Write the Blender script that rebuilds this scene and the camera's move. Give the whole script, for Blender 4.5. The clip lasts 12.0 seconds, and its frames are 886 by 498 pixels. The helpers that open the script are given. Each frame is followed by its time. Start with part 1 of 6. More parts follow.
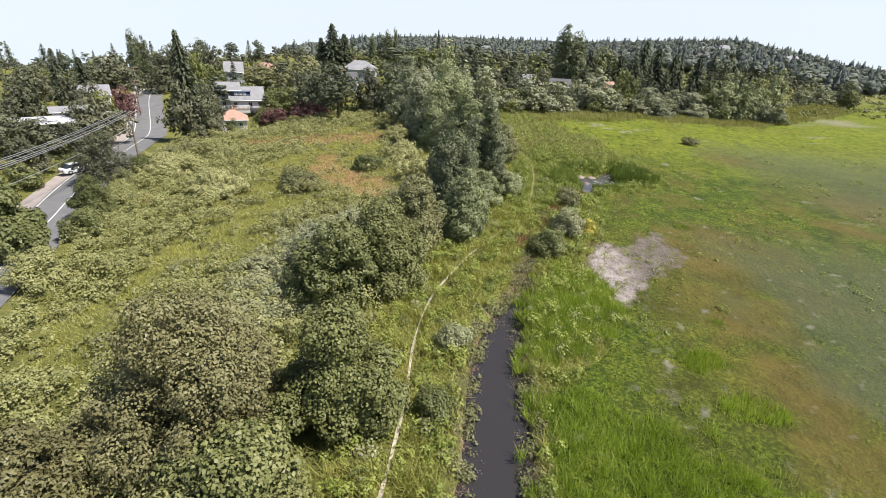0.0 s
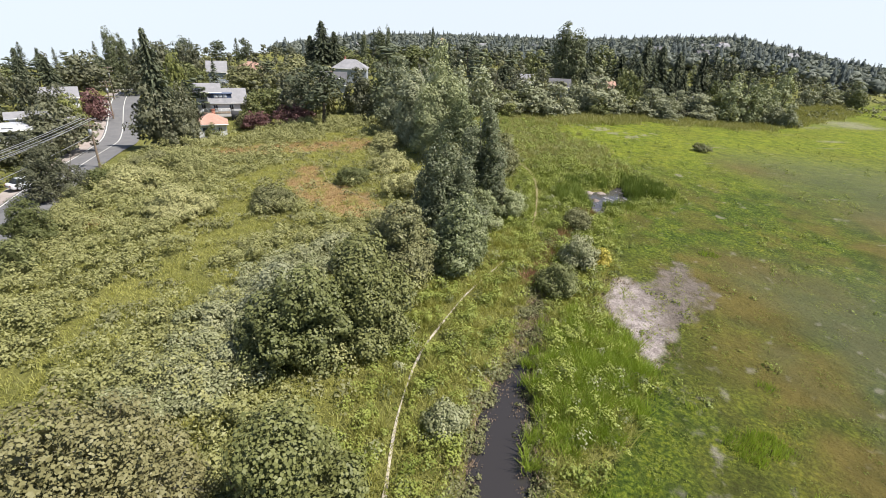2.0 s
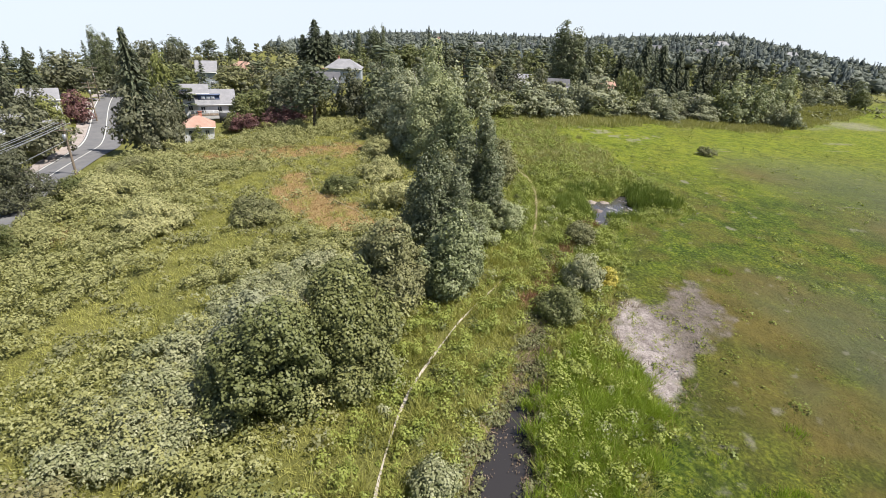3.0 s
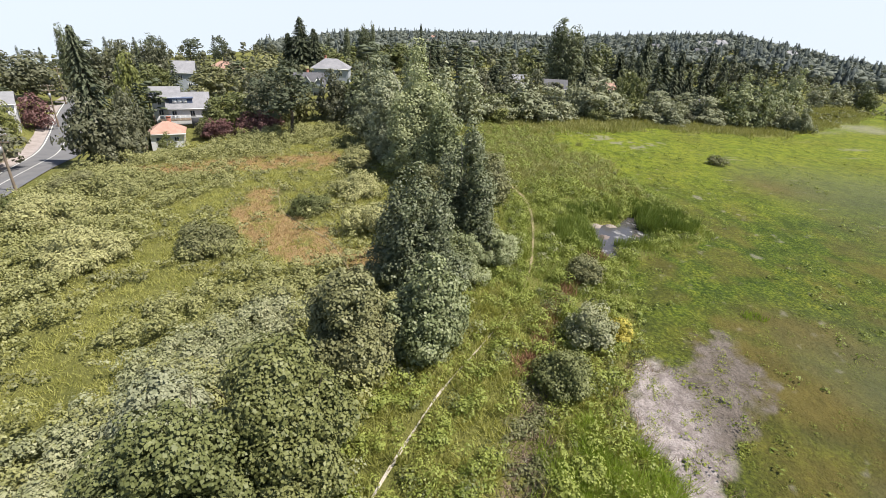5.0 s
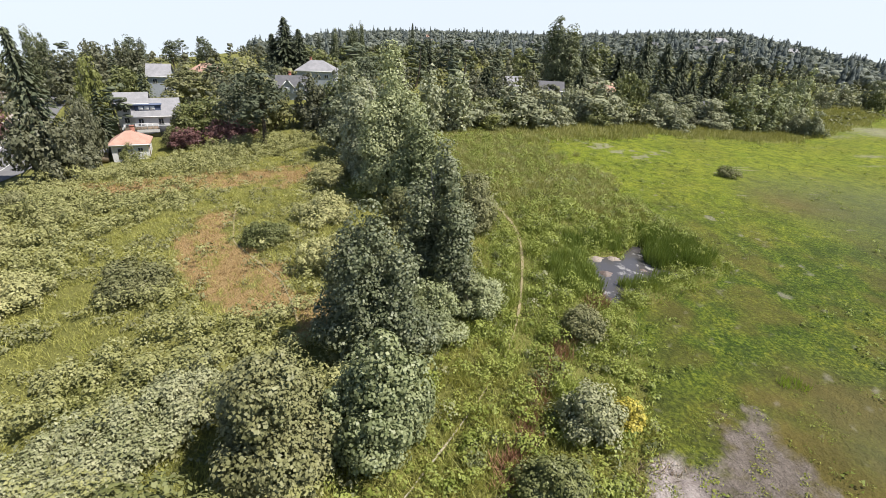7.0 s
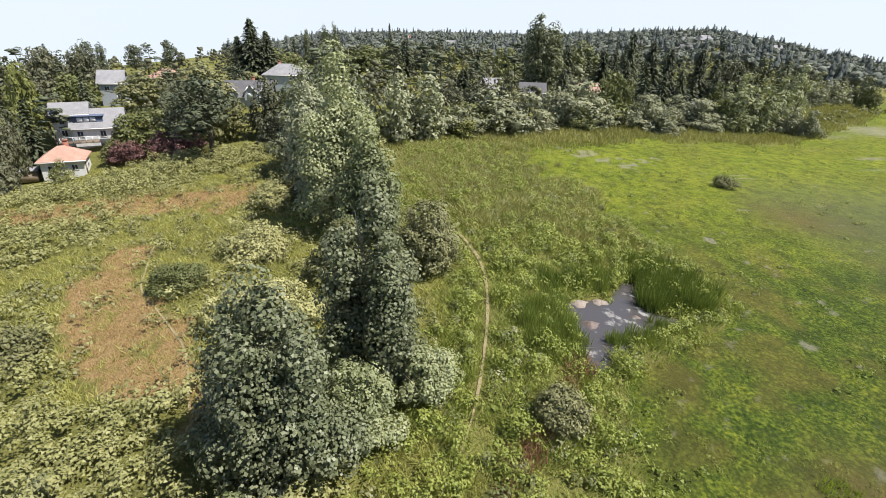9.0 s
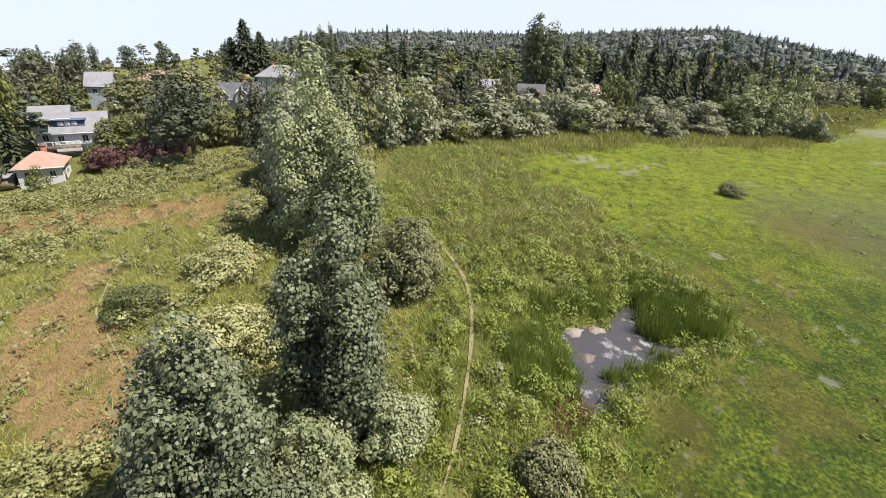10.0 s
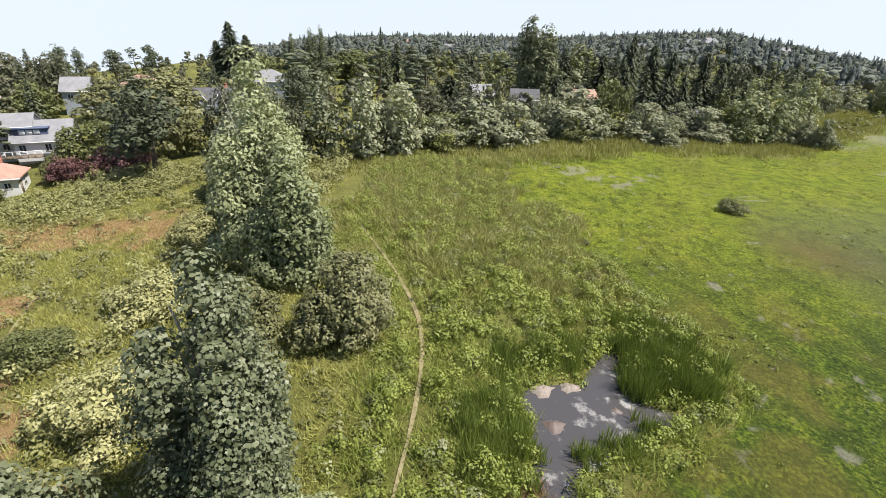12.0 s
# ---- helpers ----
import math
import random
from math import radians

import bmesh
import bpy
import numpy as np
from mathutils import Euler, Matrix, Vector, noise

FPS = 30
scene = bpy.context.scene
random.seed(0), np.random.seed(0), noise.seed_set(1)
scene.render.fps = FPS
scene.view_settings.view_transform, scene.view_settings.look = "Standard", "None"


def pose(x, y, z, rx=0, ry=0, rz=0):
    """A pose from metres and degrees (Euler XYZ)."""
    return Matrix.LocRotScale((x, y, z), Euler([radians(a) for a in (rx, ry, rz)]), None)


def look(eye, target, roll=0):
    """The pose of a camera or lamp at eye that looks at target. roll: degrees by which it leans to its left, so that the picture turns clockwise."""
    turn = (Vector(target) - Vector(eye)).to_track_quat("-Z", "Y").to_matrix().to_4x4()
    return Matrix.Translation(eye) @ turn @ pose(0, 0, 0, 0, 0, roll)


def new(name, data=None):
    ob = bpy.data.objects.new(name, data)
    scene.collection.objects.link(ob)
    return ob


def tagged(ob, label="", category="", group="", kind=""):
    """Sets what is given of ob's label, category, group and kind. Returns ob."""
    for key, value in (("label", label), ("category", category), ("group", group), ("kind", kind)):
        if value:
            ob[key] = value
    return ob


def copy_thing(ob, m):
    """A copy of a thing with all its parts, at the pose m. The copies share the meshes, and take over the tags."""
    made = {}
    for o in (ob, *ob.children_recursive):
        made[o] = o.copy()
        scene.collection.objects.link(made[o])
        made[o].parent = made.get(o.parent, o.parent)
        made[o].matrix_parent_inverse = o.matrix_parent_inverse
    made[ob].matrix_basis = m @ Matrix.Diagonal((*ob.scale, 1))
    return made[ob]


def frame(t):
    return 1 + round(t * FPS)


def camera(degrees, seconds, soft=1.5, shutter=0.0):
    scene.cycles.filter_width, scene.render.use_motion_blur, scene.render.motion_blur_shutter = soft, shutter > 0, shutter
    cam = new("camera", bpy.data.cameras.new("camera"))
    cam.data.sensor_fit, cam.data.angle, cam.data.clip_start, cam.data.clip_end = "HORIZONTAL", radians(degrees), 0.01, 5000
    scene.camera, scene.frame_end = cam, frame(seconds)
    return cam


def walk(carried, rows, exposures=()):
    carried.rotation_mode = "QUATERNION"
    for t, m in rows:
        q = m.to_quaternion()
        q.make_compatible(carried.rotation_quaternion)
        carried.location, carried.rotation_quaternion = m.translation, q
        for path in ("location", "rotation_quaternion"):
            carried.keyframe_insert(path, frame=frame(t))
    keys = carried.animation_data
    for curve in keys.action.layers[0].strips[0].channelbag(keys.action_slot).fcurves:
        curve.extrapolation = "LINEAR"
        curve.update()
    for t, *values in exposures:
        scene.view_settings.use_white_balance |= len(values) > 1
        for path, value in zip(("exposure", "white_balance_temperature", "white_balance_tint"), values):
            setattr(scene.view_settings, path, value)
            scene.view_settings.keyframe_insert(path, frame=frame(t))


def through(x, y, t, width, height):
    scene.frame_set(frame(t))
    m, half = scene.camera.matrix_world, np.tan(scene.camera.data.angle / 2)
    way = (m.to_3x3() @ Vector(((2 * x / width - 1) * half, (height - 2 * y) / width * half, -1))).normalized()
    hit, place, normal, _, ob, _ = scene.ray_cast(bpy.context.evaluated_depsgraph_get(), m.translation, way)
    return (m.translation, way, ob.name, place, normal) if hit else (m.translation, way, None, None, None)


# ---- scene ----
cam = camera(85.1, 12.0, soft=0.5)
# seconds, eye, target, roll of a drone gliding up the wetland
PATH = [
    (0.0, (0.084, 0.091, 18.804), (0.078, 1.914, 17.982), 2.7),
    (0.5, (0.027, 1.998, 18.83), (0.022, 3.82, 18.007), 2.7),
    (1.0, (0.045, 3.955, 18.872), (0.041, 5.777, 18.047), 2.7),
    (1.5, (0.154, 5.969, 18.929), (0.155, 7.79, 18.101), 2.7),
    (2.0, (0.307, 7.981, 18.992), (0.318, 9.801, 18.161), 2.7),
    (2.5, (0.477, 9.966, 19.062), (0.495, 11.784, 18.229), 2.7),
    (3.0, (0.699, 11.92, 19.119), (0.72, 13.737, 18.284), 2.7),
    (5.0, (2.027, 20.076, 19.14), (2.063, 21.891, 18.3), 2.7),
    (5.5, (2.503, 22.143, 19.175), (2.544, 23.957, 18.334), 2.6),
    (6.0, (3.024, 24.175, 19.227), (3.063, 25.988, 18.384), 2.6),
    (6.5, (3.577, 26.153, 19.277), (3.615, 27.966, 18.434), 2.5),
    (7.0, (4.184, 28.085, 19.291), (4.225, 29.899, 18.449), 2.4),
    (9.0, (7.33, 36.638, 19.039), (7.411, 38.452, 18.201), 1.7),
    (9.5, (8.103, 38.527, 19.05), (8.179, 40.342, 18.214), 1.7),
    (10.0, (8.874, 40.205, 19.038), (8.947, 42.02, 18.201), 1.6),
    (10.5, (9.692, 41.742, 19.035), (9.761, 43.558, 18.199), 1.6),
    (11.0, (10.547, 43.112, 19.037), (10.615, 44.928, 18.201), 1.5),
    (11.5, (11.417, 44.37, 19.049), (11.482, 46.186, 18.214), 1.5),
    (12.0, (12.324, 45.597, 19.071), (12.386, 47.417, 18.243), 1.5),
]
walk(cam, [(t, look(eye, target, roll)) for t, eye, target, roll in PATH], exposures=[(0.0, 0.63), (12.0, 0.63)])

# ---- world, sun ----
SUN_TO = Vector((0.5, -0.12, 0.85)).normalized()
world = bpy.data.worlds.new("sky")
scene.world = world
world.use_nodes = True
wt = world.node_tree
sky = wt.nodes.new("ShaderNodeTexSky")
sky.sky_type, sky.sun_disc = "NISHITA", False
sky.sun_elevation = math.asin(SUN_TO.z)
sky.sun_rotation = math.atan2(SUN_TO.x, SUN_TO.y)
sky.dust_density, sky.air_density, sky.ozone_density = 0.5, 1.0, 1.0
wt.nodes["Background"].inputs["Strength"].default_value = 0.078
# a hazy summer sky: the haze lightens it towards the horizon, where it hangs into the valleys too
way = wt.nodes.new("ShaderNodeTexCoord")
split, join, low = wt.nodes.new("ShaderNodeSeparateXYZ"), wt.nodes.new("ShaderNodeCombineXYZ"), wt.nodes.new("ShaderNodeMath")
low.operation, low.inputs[1].default_value = "MAXIMUM", 0.06
wt.links.new(way.outputs["Generated"], split.inputs[0])
wt.links.new(split.outputs[2], low.inputs[0])
for a, b in ((split.outputs[0], 0), (split.outputs[1], 1), (low.outputs[0], 2)):
    wt.links.new(a, join.inputs[b])
wt.links.new(join.outputs[0], sky.inputs["Vector"])
haze = wt.nodes.new("ShaderNodeMix")
haze.data_type = "RGBA"
thick, thin = wt.nodes.new("ShaderNodeMath"), wt.nodes.new("ShaderNodeMath")
thick.operation, thick.use_clamp, thin.operation = "MULTIPLY_ADD", True, "POWER"
thick.inputs[1].default_value, thick.inputs[2].default_value, thin.inputs[1].default_value = -1.0, 1.0, 5.0
wt.links.new(low.outputs[0], thick.inputs[0])
wt.links.new(thick.outputs[0], thin.inputs[0])
wt.links.new(thin.outputs[0], haze.inputs[0])
haze.inputs[7].default_value = (7.6, 8.3, 9.6, 1)
wt.links.new(sky.outputs[0], haze.inputs[6])
wt.links.new(haze.outputs[2], wt.nodes["Background"].inputs["Color"])
sun = new("sun", bpy.data.lights.new("sun", "SUN"))
sun.data.energy, sun.data.angle, sun.data.color = 5.0, radians(0.5), (1.0, 0.95, 0.88)
sun.matrix_world = look((60, 24, 90), Vector((60, 24, 90)) - SUN_TO)


# ---- materials ----
class Nodes:
    """A node material under construction."""

    def __init__(self, name, rough=0.7, spec=0.3):
        self.mat = bpy.data.materials.new(name)
        self.mat.use_nodes = True
        self.t = self.mat.node_tree
        self.bsdf = self.t.nodes["Principled BSDF"]
        self.bsdf.inputs["Roughness"].default_value = rough
        self.bsdf.inputs["Specular IOR Level"].default_value = spec

    def node(self, kind, **sets):
        n = self.t.nodes.new(kind)
        for k, v in sets.items():
            n.inputs[k.replace("_", " ")].default_value = v
        return n

    def link(self, a, b):
        self.t.links.new(a, b)

    def noise(self, scale, detail=4.0, rough=0.6):
        n = self.node("ShaderNodeTexNoise", Scale=scale, Detail=detail, Roughness=rough)
        co = self.node("ShaderNodeTexCoord")
        self.link(co.outputs["Object"], n.inputs["Vector"])
        return n.outputs["Fac"]

    def ramp(self, fac, stops):
        n = self.node("ShaderNodeValToRGB")
        e = n.color_ramp.elements
        while len(e) < len(stops):
            e.new(0.5)
        for el, (p, c) in zip(e, stops):
            el.position, el.color = p, (*c, 1)
        self.link(fac, n.inputs["Fac"])
        return n.outputs["Color"]

    def mix(self, fac, a, b, blend="MIX"):
        n = self.node("ShaderNodeMix")
        n.data_type, n.blend_type = "RGBA", blend
        for sock, v in ((n.inputs[0], fac), (n.inputs[6], a), (n.inputs[7], b)):
            if hasattr(v, "is_linked"):
                self.link(v, sock)
            else:
                sock.default_value = v if isinstance(v, (int, float)) else (*v, 1)
        return n.outputs[2]

    def math(self, op, a, b=0.0):
        n = self.node("ShaderNodeMath")
        n.operation = op
        for sock, v in ((n.inputs[0], a), (n.inputs[1], b)):
            if hasattr(v, "is_linked"):
                self.link(v, sock)
            else:
                sock.default_value = v
        return n.outputs[0]

    def bump(self, height, strength=0.5, distance=0.05):
        n = self.node("ShaderNodeBump", Strength=strength, Distance=distance)
        self.link(height, n.inputs["Height"])
        self.link(n.outputs[0], self.bsdf.inputs["Normal"])

    def colour(self, c):
        self.link(c, self.bsdf.inputs["Base Color"])
        return self.mat


def surface(name, dark, light, scale=2.0, fine=30.0, rough=0.8, spec=0.25, bump=0.3, metal=0.0):
    """A plain surface with stains and grain at two scales."""
    m = Nodes(name, rough, spec)
    m.bsdf.inputs["Metallic"].default_value = metal
    big = m.ramp(m.noise(scale), [(0.3, dark), (0.7, light)])
    grain = m.noise(fine, 3.0)
    c = m.mix(0.35, big, m.ramp(grain, [(0.3, tuple(0.7 * v for v in dark)), (0.75, tuple(min(1, 1.12 * v) for v in light))]))
    m.bump(grain, bump, 0.02)
    return m.colour(c)


def leafy(name, dark, mid, light, rough=0.5, spec=0.25, through=0.13, patch=0.35):
    """Leaves: each leaf differs a little, whole sprays differ more; light shines through them."""
    m = Nodes(name, rough, spec)
    dark, mid, light = ((1.08 * c[0], c[1], 1.14 * c[2]) for c in (dark, mid, light))
    geo = m.node("ShaderNodeNewGeometry")
    half = [tuple(0.45 * p + 0.55 * q for p, q in zip(mid, end)) for end in (dark, light)]
    each = m.ramp(geo.outputs["Random Per Island"], [(0.0, half[0]), (0.5, mid), (1.0, half[1])])
    info = m.node("ShaderNodeObjectInfo")
    tone = m.math("ADD", m.math("ADD", m.math("MULTIPLY", m.noise(patch, 3.0), 0.55), m.math("MULTIPLY", m.noise(1.7, 2.0), 0.45)), m.math("MULTIPLY", m.math("SUBTRACT", info.outputs["Random"], 0.5), 0.25))
    c = m.mix(m.math("MULTIPLY", tone, 0.9), each, m.ramp(tone, [(0.36, dark), (0.6, light)]))
    m.colour(c)
    out = m.t.nodes["Material Output"]
    back, both = m.node("ShaderNodeBsdfTranslucent"), m.node("ShaderNodeMixShader", Fac=through)
    lift = m.mix(1.0, c, (1.0, 1.0, 0.55), "MULTIPLY")
    m.link(lift, back.inputs["Color"])
    m.link(m.bsdf.outputs[0], both.inputs[1])
    m.link(back.outputs[0], both.inputs[2])
    m.link(both.outputs[0], out.inputs["Surface"])
    return m.mat


LEAF = {
    "cottonwood": leafy("cottonwood_leaves", (0.05, 0.066, 0.028), (0.155, 0.19, 0.085), (0.4, 0.44, 0.25), rough=0.46, spec=0.28, through=0.22),
    "poplar": leafy("poplar_leaves", (0.05, 0.066, 0.026), (0.12, 0.146, 0.06), (0.21, 0.24, 0.115), through=0.15),
    "birch": leafy("birch_leaves", (0.09, 0.115, 0.045), (0.2, 0.24, 0.1), (0.34, 0.385, 0.19), through=0.2),
    "aspen": leafy("aspen_leaves", (0.065, 0.09, 0.03), (0.18, 0.225, 0.085), (0.4, 0.45, 0.22), rough=0.46, spec=0.28, through=0.24),
    "olive": leafy("olive_leaves", (0.068, 0.0782, 0.0255), (0.162, 0.178, 0.0646), (0.264, 0.276, 0.119)),
    "willow": leafy("willow_leaves", (0.0684, 0.0836, 0.0228), (0.163, 0.186, 0.0532), (0.266, 0.289, 0.106)),
    "withered": leafy("withered_willow_leaves", (0.0663, 0.0655, 0.0234), (0.144, 0.144, 0.0515), (0.242, 0.242, 0.101)),
    "dark": leafy("dark_leaves", (0.0422, 0.0503, 0.0245), (0.0966, 0.109, 0.053), (0.17, 0.182, 0.0952)),
    "green": leafy("green_leaves", (0.0467, 0.0612, 0.017), (0.115, 0.14, 0.0382), (0.212, 0.238, 0.085)),
    "weed": leafy("weed_leaves", (0.095, 0.138, 0.021), (0.194, 0.252, 0.0428), (0.323, 0.38, 0.0855), through=0.3),
    "lime": leafy("lime_leaves", (0.0935, 0.111, 0.0255), (0.178, 0.208, 0.051), (0.272, 0.302, 0.0935)),
    "purple": leafy("purple_leaves", (0.08, 0.0384, 0.032), (0.168, 0.0896, 0.0736), (0.256, 0.16, 0.132)),
    "dusty": leafy("dusty_willow_leaves", (0.104, 0.126, 0.0585), (0.207, 0.236, 0.119), (0.315, 0.342, 0.189)),
    "needle": leafy("needles", (0.0344, 0.0459, 0.0246), (0.0787, 0.0984, 0.0492), (0.143, 0.172, 0.0902), rough=0.6, spec=0.2, through=0.1),
    # bluer and greyer than near leaves: distance haze mixed into the base colours
    "far": leafy("hazed_far_foliage", (0.04, 0.055, 0.042), (0.115, 0.14, 0.105), (0.24, 0.27, 0.19), rough=0.8, spec=0.05, through=0.06, patch=0.08),
    "far_fir": leafy("hazed_far_needles", (0.034, 0.048, 0.041), (0.07, 0.09, 0.076), (0.125, 0.15, 0.122), rough=0.8, spec=0.05, through=0.04, patch=0.08),
    "meadow": leafy("lush_grass_blades", (0.1, 0.15, 0.024), (0.19, 0.255, 0.042), (0.31, 0.37, 0.085), patch=0.3, through=0.3),
    "bramble": leafy("bramble_leaves", (0.13, 0.149, 0.0418), (0.279, 0.297, 0.102), (0.428, 0.441, 0.186), patch=0.12),
    "silver": leafy("silver_shrub_leaves", (0.105, 0.126, 0.0441), (0.263, 0.294, 0.126), (0.483, 0.504, 0.284), patch=0.2),
    "herb": leafy("marsh_herbs", (0.085, 0.12, 0.014), (0.16, 0.205, 0.026), (0.26, 0.3, 0.05), patch=0.1),
    "grass": leafy("tall_grass_blades", (0.145, 0.174, 0.0329), (0.29, 0.329, 0.0657), (0.463, 0.474, 0.145), patch=0.15, through=0.4),
    "straw": leafy("dry_grass_blades", (0.25, 0.17, 0.07), (0.4, 0.29, 0.13), (0.56, 0.43, 0.24), patch=0.2, through=0.35),
    "rush": leafy("rush_blades", (0.14, 0.215, 0.022), (0.27, 0.39, 0.045), (0.42, 0.54, 0.1), patch=0.2, through=0.4),
    "cattail": leafy("cattail_blades", (0.065, 0.11, 0.018), (0.135, 0.2, 0.036), (0.24, 0.31, 0.075), patch=0.2, through=0.35),
    "reed": leafy("border_reed_blades", (0.145, 0.162, 0.0382), (0.264, 0.281, 0.0808), (0.374, 0.383, 0.145), patch=0.1, through=0.35),
    "dead": leafy("dead_stalks", (0.1, 0.075, 0.042), (0.22, 0.17, 0.1), (0.38, 0.31, 0.2), through=0.1),
    "rusty": leafy("rusty_stalks", (0.11, 0.055, 0.026), (0.24, 0.13, 0.065), (0.37, 0.23, 0.13), through=0.1),
    "flower": leafy("yellow_flowers", (0.25, 0.24, 0.03), (0.42, 0.38, 0.05), (0.6, 0.54, 0.12)),
}
BARK = surface("bark", (0.07, 0.055, 0.04), (0.16, 0.13, 0.1), 3, 25, 0.9, 0.1, 0.6)
PALE_BARK = surface("pale_bark", (0.22, 0.2, 0.17), (0.42, 0.39, 0.34), 3, 18, 0.85, 0.15, 0.4)
# ---- shape of the land ----
LAND = [-0.086, 0.5837, 1.3686, -2.2007, 0.5342, -0.5726, -0.1925, 0.658, -0.76, -0.211, 2.1207]


def smooth(a, b, v):
    u = np.clip((np.asarray(v, float) - a) / (b - a), 0, 1)
    return u * u * (3 - 2 * u)


def basin(x, y):
    """The gently bowed floor of the wetland."""
    x, y = np.clip(x, -75, 80).astype(float), np.clip(y, 8, 150).astype(float)
    u, v = (x - 10) / 60, (y - 75) / 60
    terms = (1, u, v, u * u, u * v, v * v, u**3, u * u * v, u * v * v, v**3, np.exp(-((x - 11) / 16) ** 2 - ((y - 76) / 26) ** 2))
    return sum(c * k for c, k in zip(LAND, terms)) - 3.6 * np.exp(-((x + 53) / 18) ** 2 - ((y - 114) / 15) ** 2)


# the hills round about: bearing, height of their ridge, how far off it runs, how steeply the land falls beyond
RIDGE = np.array([(-180, -8, 900, 0.05), (-90, -6, 400, 0.1), (-50, -4, 250, 0.1), (-39, -4, 235, 0.1), (-27, -1, 260, 0.07), (-21, 1, 290, 0.06), (-15, -1, 430, 0.04), (-9, 2, 600, 0.03), (-3, 4, 640, 0.03), (3, 5, 640, 0.02), (11, 5, 650, 0.02),
                  (18, 9, 640, 0.02), (23, 13, 680, 0.02), (28.5, 16, 630, 0.02), (32, 10.5, 590, 0.03), (35.7, 4, 540, 0.04), (37.5, 1, 500, 0.04), (41, -3, 480, 0.05), (55, -5, 500, 0.07), (90, -8, 500, 0.08), (180, -8, 900, 0.05)], float)


STREET = np.array([(-33, 18), (-38, 32), (-43.3, 47), (-47.8, 57), (-52, 66), (-55.3, 77), (-57.7, 86), (-60.5, 95), (-66, 106), (-72, 117), (-81, 132), (-91, 150), (-104, 180), (-125, 230)], float)


def hills(x, y):
    x, y = np.asarray(x, float), np.asarray(y, float)
    r, az = np.hypot(x - 5, y - 25), np.degrees(np.arctan2(x - 5, y - 25))
    top, far = np.interp(az, RIDGE[:, 0], RIDGE[:, 1]), np.interp(az, RIDGE[:, 0], RIDGE[:, 2])
    k = smooth(0, 1, (r - 125) / (far - 125))
    uphill = np.interp(y, STREET[:, 1], STREET[:, 0]) - x
    bank = 3.6 * smooth(6, 17, uphill) * smooth(45, 62, y) * smooth(165, 130, y)
    fall = np.interp(az, RIDGE[:, 0], RIDGE[:, 3]) * np.maximum(r - far - 30, 0)
    return basin(x, y) * (1 - k) + top * k + bank - fall


def along(points, n=400):
    """A smooth line through plan points, as n points."""
    p = np.array(points, float)
    s = np.r_[0, np.cumsum(np.hypot(*np.diff(p, axis=0).T))]
    t = np.linspace(0, s[-1], n)
    out = np.stack([np.interp(t, s, p[:, 0]), np.interp(t, s, p[:, 1])], 1)
    k = np.ones(9) / 9
    pad = np.vstack([np.repeat(out[:1], 4, 0), out, np.repeat(out[-1:], 4, 0)])
    return np.stack([np.convolve(pad[:, 0], k, "valid"), np.convolve(pad[:, 1], k, "valid")], 1)


def off_line(x, y, line):
    """How far each place lies from a line, and how far along it (0 to 1)."""
    x, y = np.asarray(x, float), np.asarray(y, float)
    best, where = np.full(x.shape, 1e9), np.zeros(x.shape)
    for i in range(len(line) - 1):
        a, d = line[i], line[i + 1] - line[i]
        s = np.clip(((x - a[0]) * d[0] + (y - a[1]) * d[1]) / (d @ d + 1e-9), 0, 1)
        e = np.hypot(x - a[0] - s * d[0], y - a[1] - s * d[1])
        near = e < best
        best, where = np.where(near, e, best), np.where(near, (i + s) / (len(line) - 1), where)
    return best, where


def inside(x, y, poly):
    """Signed distance into a plan polygon: positive inside."""
    x, y, p = np.asarray(x, float), np.asarray(y, float), np.array(poly, float)
    hit = np.zeros(x.shape, bool)
    for a, b in zip(p, np.roll(p, -1, 0)):
        cross = (a[1] > y) != (b[1] > y)
        hit ^= cross & (x < (b[0] - a[0]) * (y - a[1]) / (b[1] - a[1] + 1e-12) + a[0])
    d, _ = off_line(x, y, np.vstack([p, p[:1]]))
    return np.where(hit, d, -d)


# ---- plan of the wetland ----
TRAIL = along([(-2.9, 12), (-2.4, 16.2), (-2.2, 18.8), (-1.9, 21.2), (-1.8, 24), (-1.8, 26.2), (-1.9, 28.4), (-1.4, 31.6), (-1.0, 34.3), (-0.2, 36.5), (0.6, 38), (2.1, 41.6), (3.6, 44.1),
               (4.9, 45.9), (6.5, 48.5), (8.1, 51), (9.6, 54.3), (10.5, 57.5), (11.3, 61.5), (12, 66.2), (12.1, 71.2), (11.4, 73.9), (10.2, 77.7), (8.9, 81.1), (6.9, 86.3), (5.6, 89.6), (4, 95)], 140)
FIELD_PATH = along([(-18.4, 80), (-17.8, 77.9), (-15.3, 71.1), (-11.1, 66.4), (-8.3, 63.2), (-6.9, 60.7), (-5.2, 57)], 120)
DITCH = along([(2.6, 8), (3.1, 16), (3.5, 19.5), (3.7, 22), (3.8, 24.5), (4.0, 26.5), (4.4, 29.2), (5.2, 32.4), (6.1, 34.6), (6.8, 36.4), (7.5, 39), (8.2, 42.6)], 160)
DITCH_HALF = np.interp(np.linspace(0, 1, 160), [0, 0.24, 0.48, 0.58, 0.68, 0.76, 0.86, 1], [2.1, 2.05, 1.95, 1.7, 1.3, 0.85, 0.6, 0.4])
RUSTY = along([(7.7, 44), (9.9, 48), (12.6, 53.6), (15.2, 57.2), (17.4, 60.3)], 80)
BROOK = along([(17.2, 67.6), (16.6, 69.4), (15.9, 72.9), (15.4, 76), (13.4, 82), (11.5, 88)], 80)
